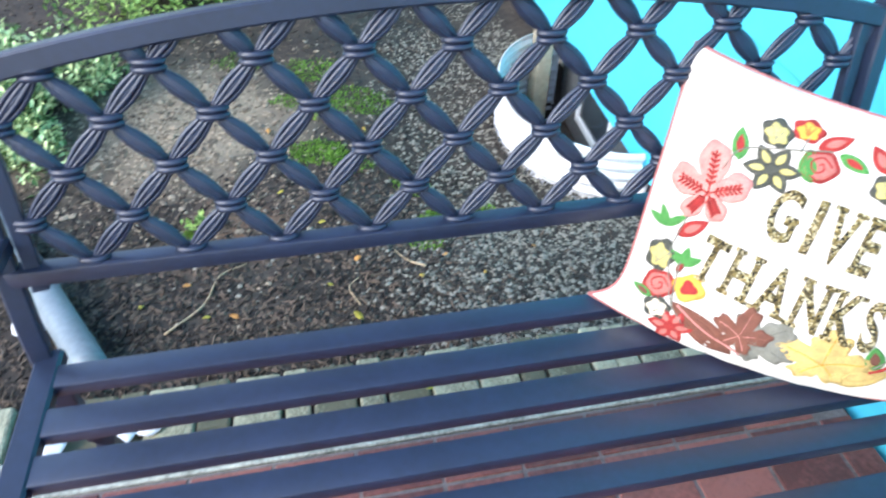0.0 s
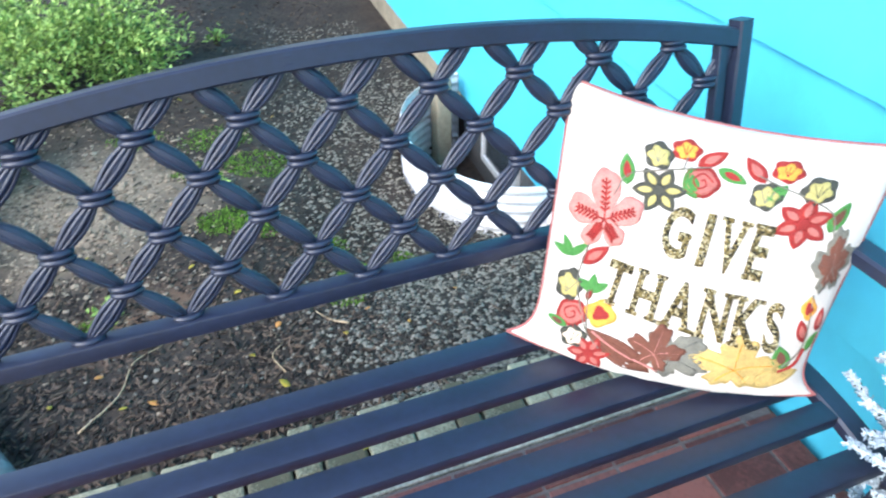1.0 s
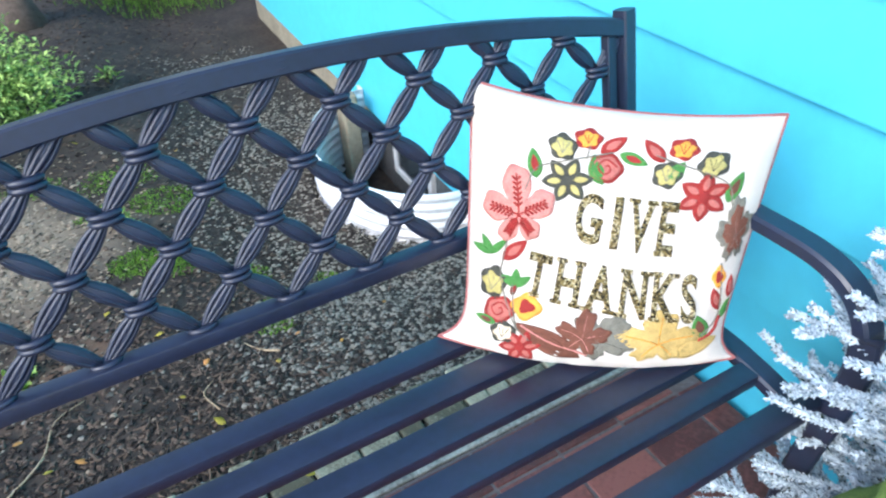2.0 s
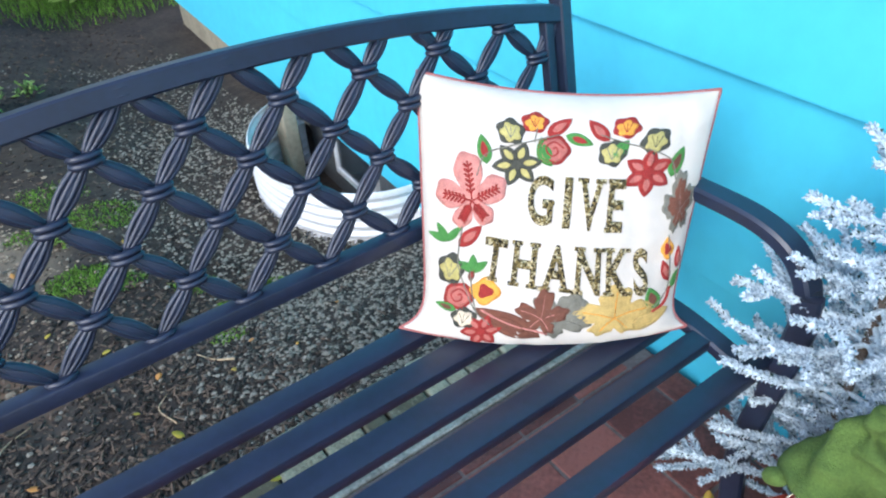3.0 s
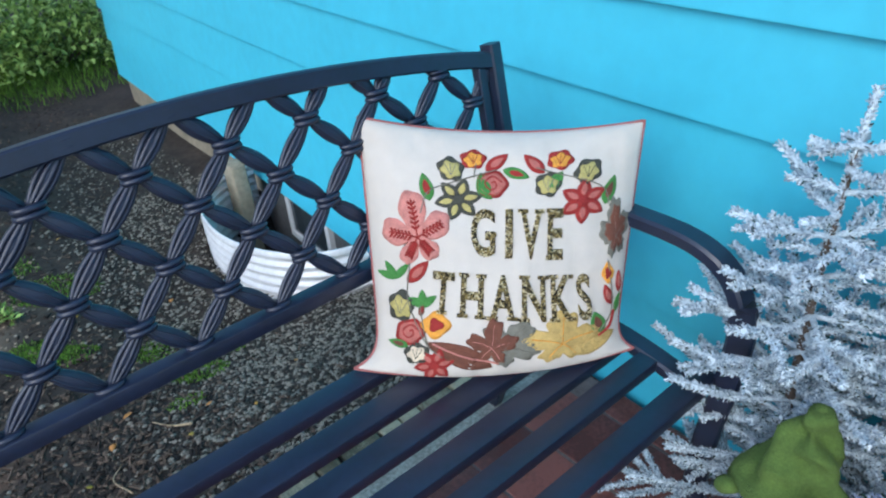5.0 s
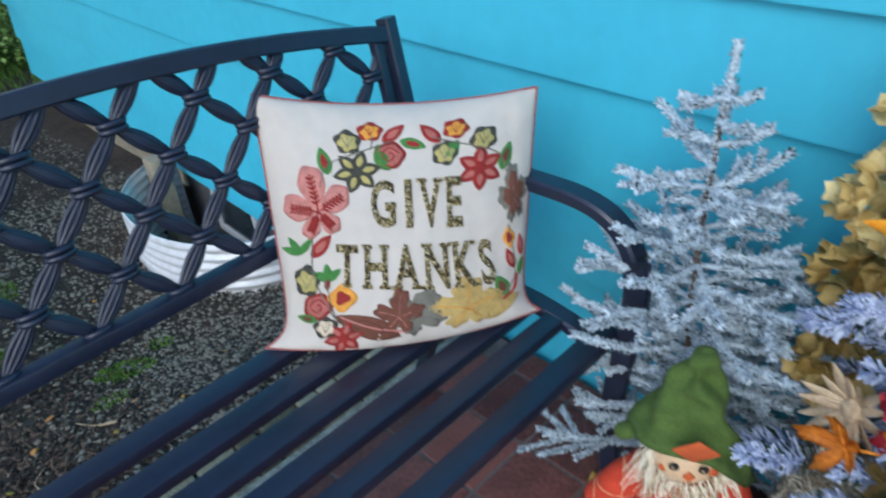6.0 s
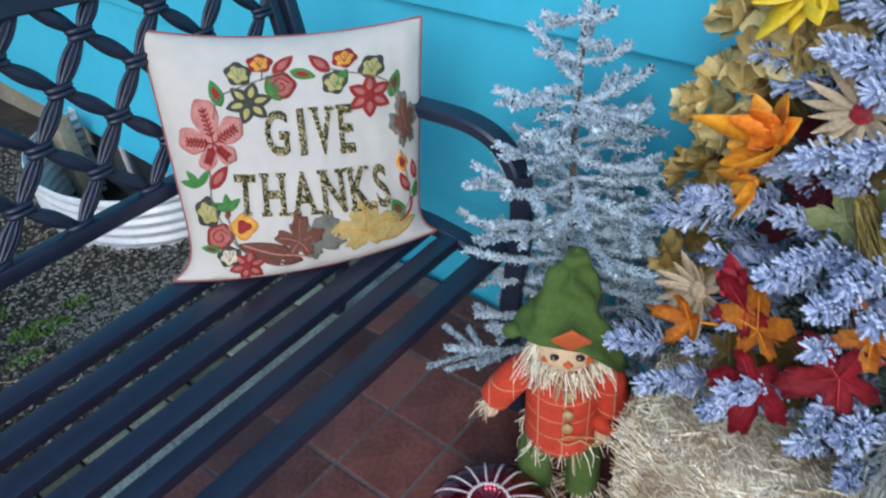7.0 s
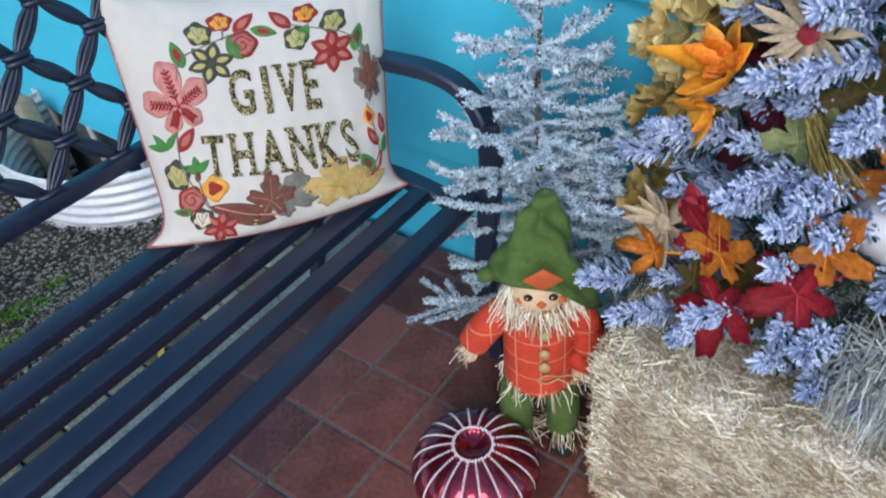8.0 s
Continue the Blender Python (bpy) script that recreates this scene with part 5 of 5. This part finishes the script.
def aim(p, tilt=0.25, spin=None, face=0.0):
    """The pose of something at p that faces out of the tall tree; local x points outwards."""
    p = Vector(p)
    d = Vector((p.x - GX, p.y - GY, 0)).normalized() + Vector((-face, 0.05 * face, tilt + 0.35 * face))
    q = d.to_track_quat("X", "Z").to_matrix().to_4x4()
    return Matrix.Translation(p) @ q @ pose(0, 0, 0, rnd(0, 360) if spin is None else spin)


base_m = Matrix.Translation((-GX, -GY, -BH))
for y, z, x in ((-0.721, 0.644, 1.73), (-0.685, 0.601, 1.76), (-0.832, 0.625, 1.68), (-0.849, 0.655, 1.70), (-0.892, 0.665, 1.68), (-0.829, 0.755, 1.72), (-0.864, 0.819, 1.73), (-0.821, 0.829, 1.76), (-0.912, 0.723, 1.71),
                (-0.756, 0.794, 1.80), (-0.878, 0.621, 1.67), (-0.756, 0.647, 1.76), (-0.671, 0.415, 1.70), (-0.650, 0.400, 1.73), (-0.801, 0.440, 1.65), (-0.897, 0.510, 1.645), (-0.926, 0.500, 1.64), (-0.935, 0.437, 1.64), (-0.739, 0.415, 1.67)):
    share("branch", random.choice(sprigs), tall, base_m @ aim((x + 0.03, y - 0.02, z), rnd(-0.1, 0.35), None, 0.6))
for k in range(230):
    z = BH + 0.04 + 0.80 * k / 230
    r = 0.24 * (1 - 0.55 * (z - BH) / 0.85) * rnd(0.72, 1.05)
    a = 2.39996 * k
    p = Vector((GX + r * math.cos(a), GY + r * math.sin(a) * 1.15, z))
    if p.x > GX + 0.06:
        continue
    share("branch", random.choice(sprigs), tall, base_m @ aim(p, rnd(-0.2, 0.4)))
fill = Soup()
for k in range(5200):
    z = rnd(0.02, 0.8)
    r = 0.20 * (1 - 0.55 * z / 0.85) * math.sqrt(random.random())
    a = rnd(0, 6.28)
    fill.spike(Vector((r * math.cos(a), r * math.sin(a) * 1.15, z)), Vector((math.cos(a), math.sin(a), rnd(-0.5, 0.8))) + any_dir() * 0.6, rnd(0.02, 0.045), 0.0011, 0.0005)
fill.done("inner_needles", M_NEEDLE, tall)

# flowers and leaves tucked into the tall tree
G_FLOW = "silk flowers in the tree"


def hydrangea(p, r, material, label):
    e = thing("hydrangea", label, "flower", G_FLOW, at=p)
    stem = Soup()
    out = Vector((GX - p[0], GY - p[1], -0.1))
    stem.spike(Vector((0, 0, 0)), out, 0.10, 0.003, 0.002, 5)
    stem.done("stem", M_LEAF_D, e)
    for k in range(30):
        d = any_dir()
        if d.dot(out) > 0.45 * out.length:
            continue
        s = Soup()
        c = d * r * rnd(0.62, 0.95)
        side = d.orthogonal().normalized()
        for q in range(5):
            w = Matrix.Rotation(2 * math.pi * q / 5 + k, 3, d) @ side
            s.blade(c, w + d * 0.5, d, 0.52 * r * rnd(0.85, 1.2), 0.58 * r, rnd(0.0, 0.7), 0.0008, 4, tip=0.6)
        s.done("floret", material, e, smooth=True)


hydrangea((1.86, -0.769, 0.850), 0.066, M_HYD, "cream silk hydrangea head tucked in the tree")
hydrangea((1.86, -0.724, 0.800), 0.068, M_HYD, "cream silk hydrangea head tucked in the tree")
hydrangea((1.85, -0.702, 0.735), 0.060, M_HYD, "cream silk hydrangea head tucked in the tree")
hydrangea((1.88, -0.684, 0.600), 0.056, M_OCHRE, "ochre silk hydrangea head tucked in the tree")
hydrangea((1.86, -0.682, 0.470), 0.056, M_OCHRE, "ochre silk hydrangea head tucked in the tree")


def lily(name, p, r, petals, material, label, tilt=0.2, mid=None, curl=0.35, wide=0.42):
    e = thing(name, label, "flower", G_FLOW)
    e.matrix_basis = aim(p, tilt, 10, 1.2)
    for q in range(petals):
        s = Soup()
        t = 2 * math.pi * q / petals + rnd(-0.12, 0.12)
        w = Vector((rnd(0.15, 0.5), math.cos(t), math.sin(t)))
        s.blade(Vector((0.0, 0.12 * r * math.cos(t), 0.12 * r * math.sin(t))), w, Vector((1, rnd(-0.3, 0.3), rnd(-0.3, 0.3))), r * rnd(0.7, 1.15), r * wide * rnd(0.8, 1.2), rnd(-0.1, curl), 0.001, 6)
        s.done("petal", material, e, smooth=True)
    bm = bmesh.new()
    bmesh.ops.create_icosphere(bm, subdivisions=3, radius=r * 0.26)
    for v in bm.verts:
        v.co *= 1 + 0.25 * noise.noise(v.co * 400)
        v.co.x *= 0.6
    part("flower_middle", bm, mid or M_BLACK, e)
    s = Soup()
    s.spike(Vector((0, 0, 0)), Vector((-1, 0, -0.2)), 0.10, 0.003, 0.002, 5)
    s.done("stem", M_LEAF_D, e)
    return e


lily("orange_lily", (1.757, -0.760, 0.735), 0.054, 9, M_ORANGE, "bright orange silk lily with a dark middle", 0.2, None, 1.5, 0.58)
lily("orange_lily", (1.750, -0.764, 0.752), 0.040, 6, M_FLAME, "flame red and orange silk lily bloom", 0.5, M_FLAME, 1.2, 0.62)
lily("orange_lily", (1.745, -0.750, 0.690), 0.034, 5, M_ORANGE, "small orange silk lily bloom hanging down", -0.5, M_ORANGE, 1.2, 0.6)
lily("corn_husk_flower", (1.72, -0.724, 0.533), 0.055, 15, M_HUSK, "tan dried corn husk flower", 0.1, M_HUSK, 0.3, 0.22)
lily("corn_husk_flower", (1.735, -0.837, 0.800), 0.050, 16, M_HUSK, "tan dried corn husk flower", 0.3, M_MAPLE_R, 0.5, 0.20)
lily("sunflower", (1.74, -0.766, 0.911), 0.056, 13, M_YELLOW, "yellow silk sunflower high in the tree", 0.3)
lily("red_bud", (1.695, -0.774, 0.588), 0.030, 6, M_MAPLE_R, "small crimson silk flower bud", 0.1, M_MAPLE_R, 0.9, 0.7)


def maple(p, r, material, label, spin=0.0, tilt=0.2, cup=0.25):
    """A five-lobed leaf with veins raised along its lobes."""
    e = thing("maple_leaf", label, "leaf", "silk leaves in the tree")
    e.matrix_basis = aim(p, tilt, spin, 1.0)
    bm = bmesh.new()
    n, loops = 70, []
    mid = bm.verts.new((0, 0, 0))
    for ringk in (0.35, 0.7, 1.0):
        ring = []
        for i in range(n):
            t = 2 * math.pi * i / n
            lobe = abs(math.cos(2.5 * t)) ** 1.1
            q = r * (0.40 + 0.60 * lobe + 0.07 * math.sin(20 * t)) * (0.80 + 0.20 * math.cos(t)) * ringk
            y, z = q * math.sin(t), q * math.cos(t)
            ring.append(bm.verts.new((cup * q * q / r - 0.06 * r * lobe * ringk + 0.05 * r * noise.noise((y * 30, z * 30, r)), y, z)))
        loops.append(ring)
    for k in range(n):
        bm.faces.new((mid, loops[0][k], loops[0][(k + 1) % n]))
        for a, b in zip(loops, loops[1:]):
            bm.faces.new((a[k], b[k], b[(k + 1) % n], a[(k + 1) % n]))
    bmesh.ops.solidify(bm, geom=bm.faces[:], thickness=0.0008)
    part("leaf_blade", bm, material, e)
    s = Soup()
    for k in range(5):
        t = 2 * math.pi * k / 5
        s.spike(Vector((0.0012, 0, 0)), Vector((cup * 0.6 - 0.05, math.sin(t), math.cos(t))), r * (0.62 + 0.2 * math.cos(t)), 0.0011, 0.0005, 4)
    s.spike(Vector((0, 0, 0)), Vector((-1, 0, -0.6)), 0.07, 0.0016, 0.0012, 5)
    s.done("vein", material, e)
    return e


maple((1.650, -0.823, 0.490), 0.066, M_MAPLE_R, "crimson silk maple leaf", 190)
maple((1.660, -0.812, 0.560), 0.056, M_MAPLE_O, "orange silk maple leaf", 20)
maple((1.640, -0.902, 0.556), 0.066, M_MAPLE_R, "crimson silk maple leaf", 130)
maple((1.650, -0.915, 0.612), 0.056, M_MAPLE_O, "orange silk maple leaf", 340)
maple((1.672, -0.792, 0.570), 0.050, M_MAPLE_R, "crimson silk maple leaf", 60)
maple((1.66, -0.737, 0.535), 0.040, M_MAPLE_O, "orange silk maple leaf", 100, 0.2, 0.8)
maple((1.765, -0.822, 0.680), 0.080, M_BURG, "burgundy silk maple leaf", 150)
maple((1.775, -0.807, 0.740), 0.070, M_BURG, "burgundy silk maple leaf", 10)
maple((1.765, -0.837, 0.760), 0.045, M_MAPLE_R, "crimson silk maple leaf", 180)
maple((1.725, -0.854, 0.685), 0.072, M_LEAF_G, "pale green silk maple leaf", 250)
maple((1.73, -0.902, 0.755), 0.065, M_LEAF_D, "olive silk maple leaf", 60)
maple((1.685, -0.857, 0.520), 0.060, M_LEAF_D, "olive silk maple leaf", 200)
maple((1.69, -0.782, 0.480), 0.050, M_LEAF_D, "olive silk maple leaf", 300)
maple((1.80, -0.757, 0.770), 0.060, M_LEAF_D, "olive silk maple leaf", 40)
maple((1.70, -0.962, 0.69), 0.055, M_MAPLE_O, "orange silk maple leaf", 120)

wheat = thing("wheat_bundle", "olive dried wheat bundle tied into the tree", "dried wheat", at=(1.70, -0.885, 0.70))
s = Soup()
for k in range(150):
    d = Vector((-0.35, -0.5, -0.55)) + any_dir() * 0.22
    s.spike(any_dir() * 0.010 + Vector((0.01, 0.02, 0.02)), d, rnd(0.035, 0.085), 0.0012, 0.0005, 4)
s.done("wheat_tuft", M_WHEAT, wheat)
bm = bmesh.new()
bmesh.ops.create_uvsphere(bm, u_segments=28, v_segments=18, radius=0.048)
for v in bm.verts:
    t = math.atan2(v.co.y, v.co.x)
    v.co *= 1 - 0.05 * (1 - abs(math.sin(4 * t))) ** 2
    v.co.z *= 0.85
ball = part("white_pumpkin_ornament", bm, M_WHITE)
ball.matrix_basis = pose(1.725, -0.965, 0.615, 20, 10, 0)
tagged(ball, "small smooth white pumpkin ornament in the tree", "ornament")
dry = thing("dried_grass", "pale dried grass tuft hanging over the straw bale", "dried grass", at=(1.635, -1.005, 0.50))
s = Soup()
for k in range(420):
    d = Vector((-0.5, 0, -0.2)) + any_dir()
    p = any_dir() * 0.03
    s.spike(p, d, rnd(0.02, 0.05), 0.0009, 0.0007, 3)
    q = p + d.normalized() * 0.035
    s.spike(q, Vector((rnd(-0.2, 0.1), rnd(-0.25, 0.25), -1)), rnd(0.02, 0.07), 0.0008, 0.0005, 3)
s.done("strands", M_DRY, dry)
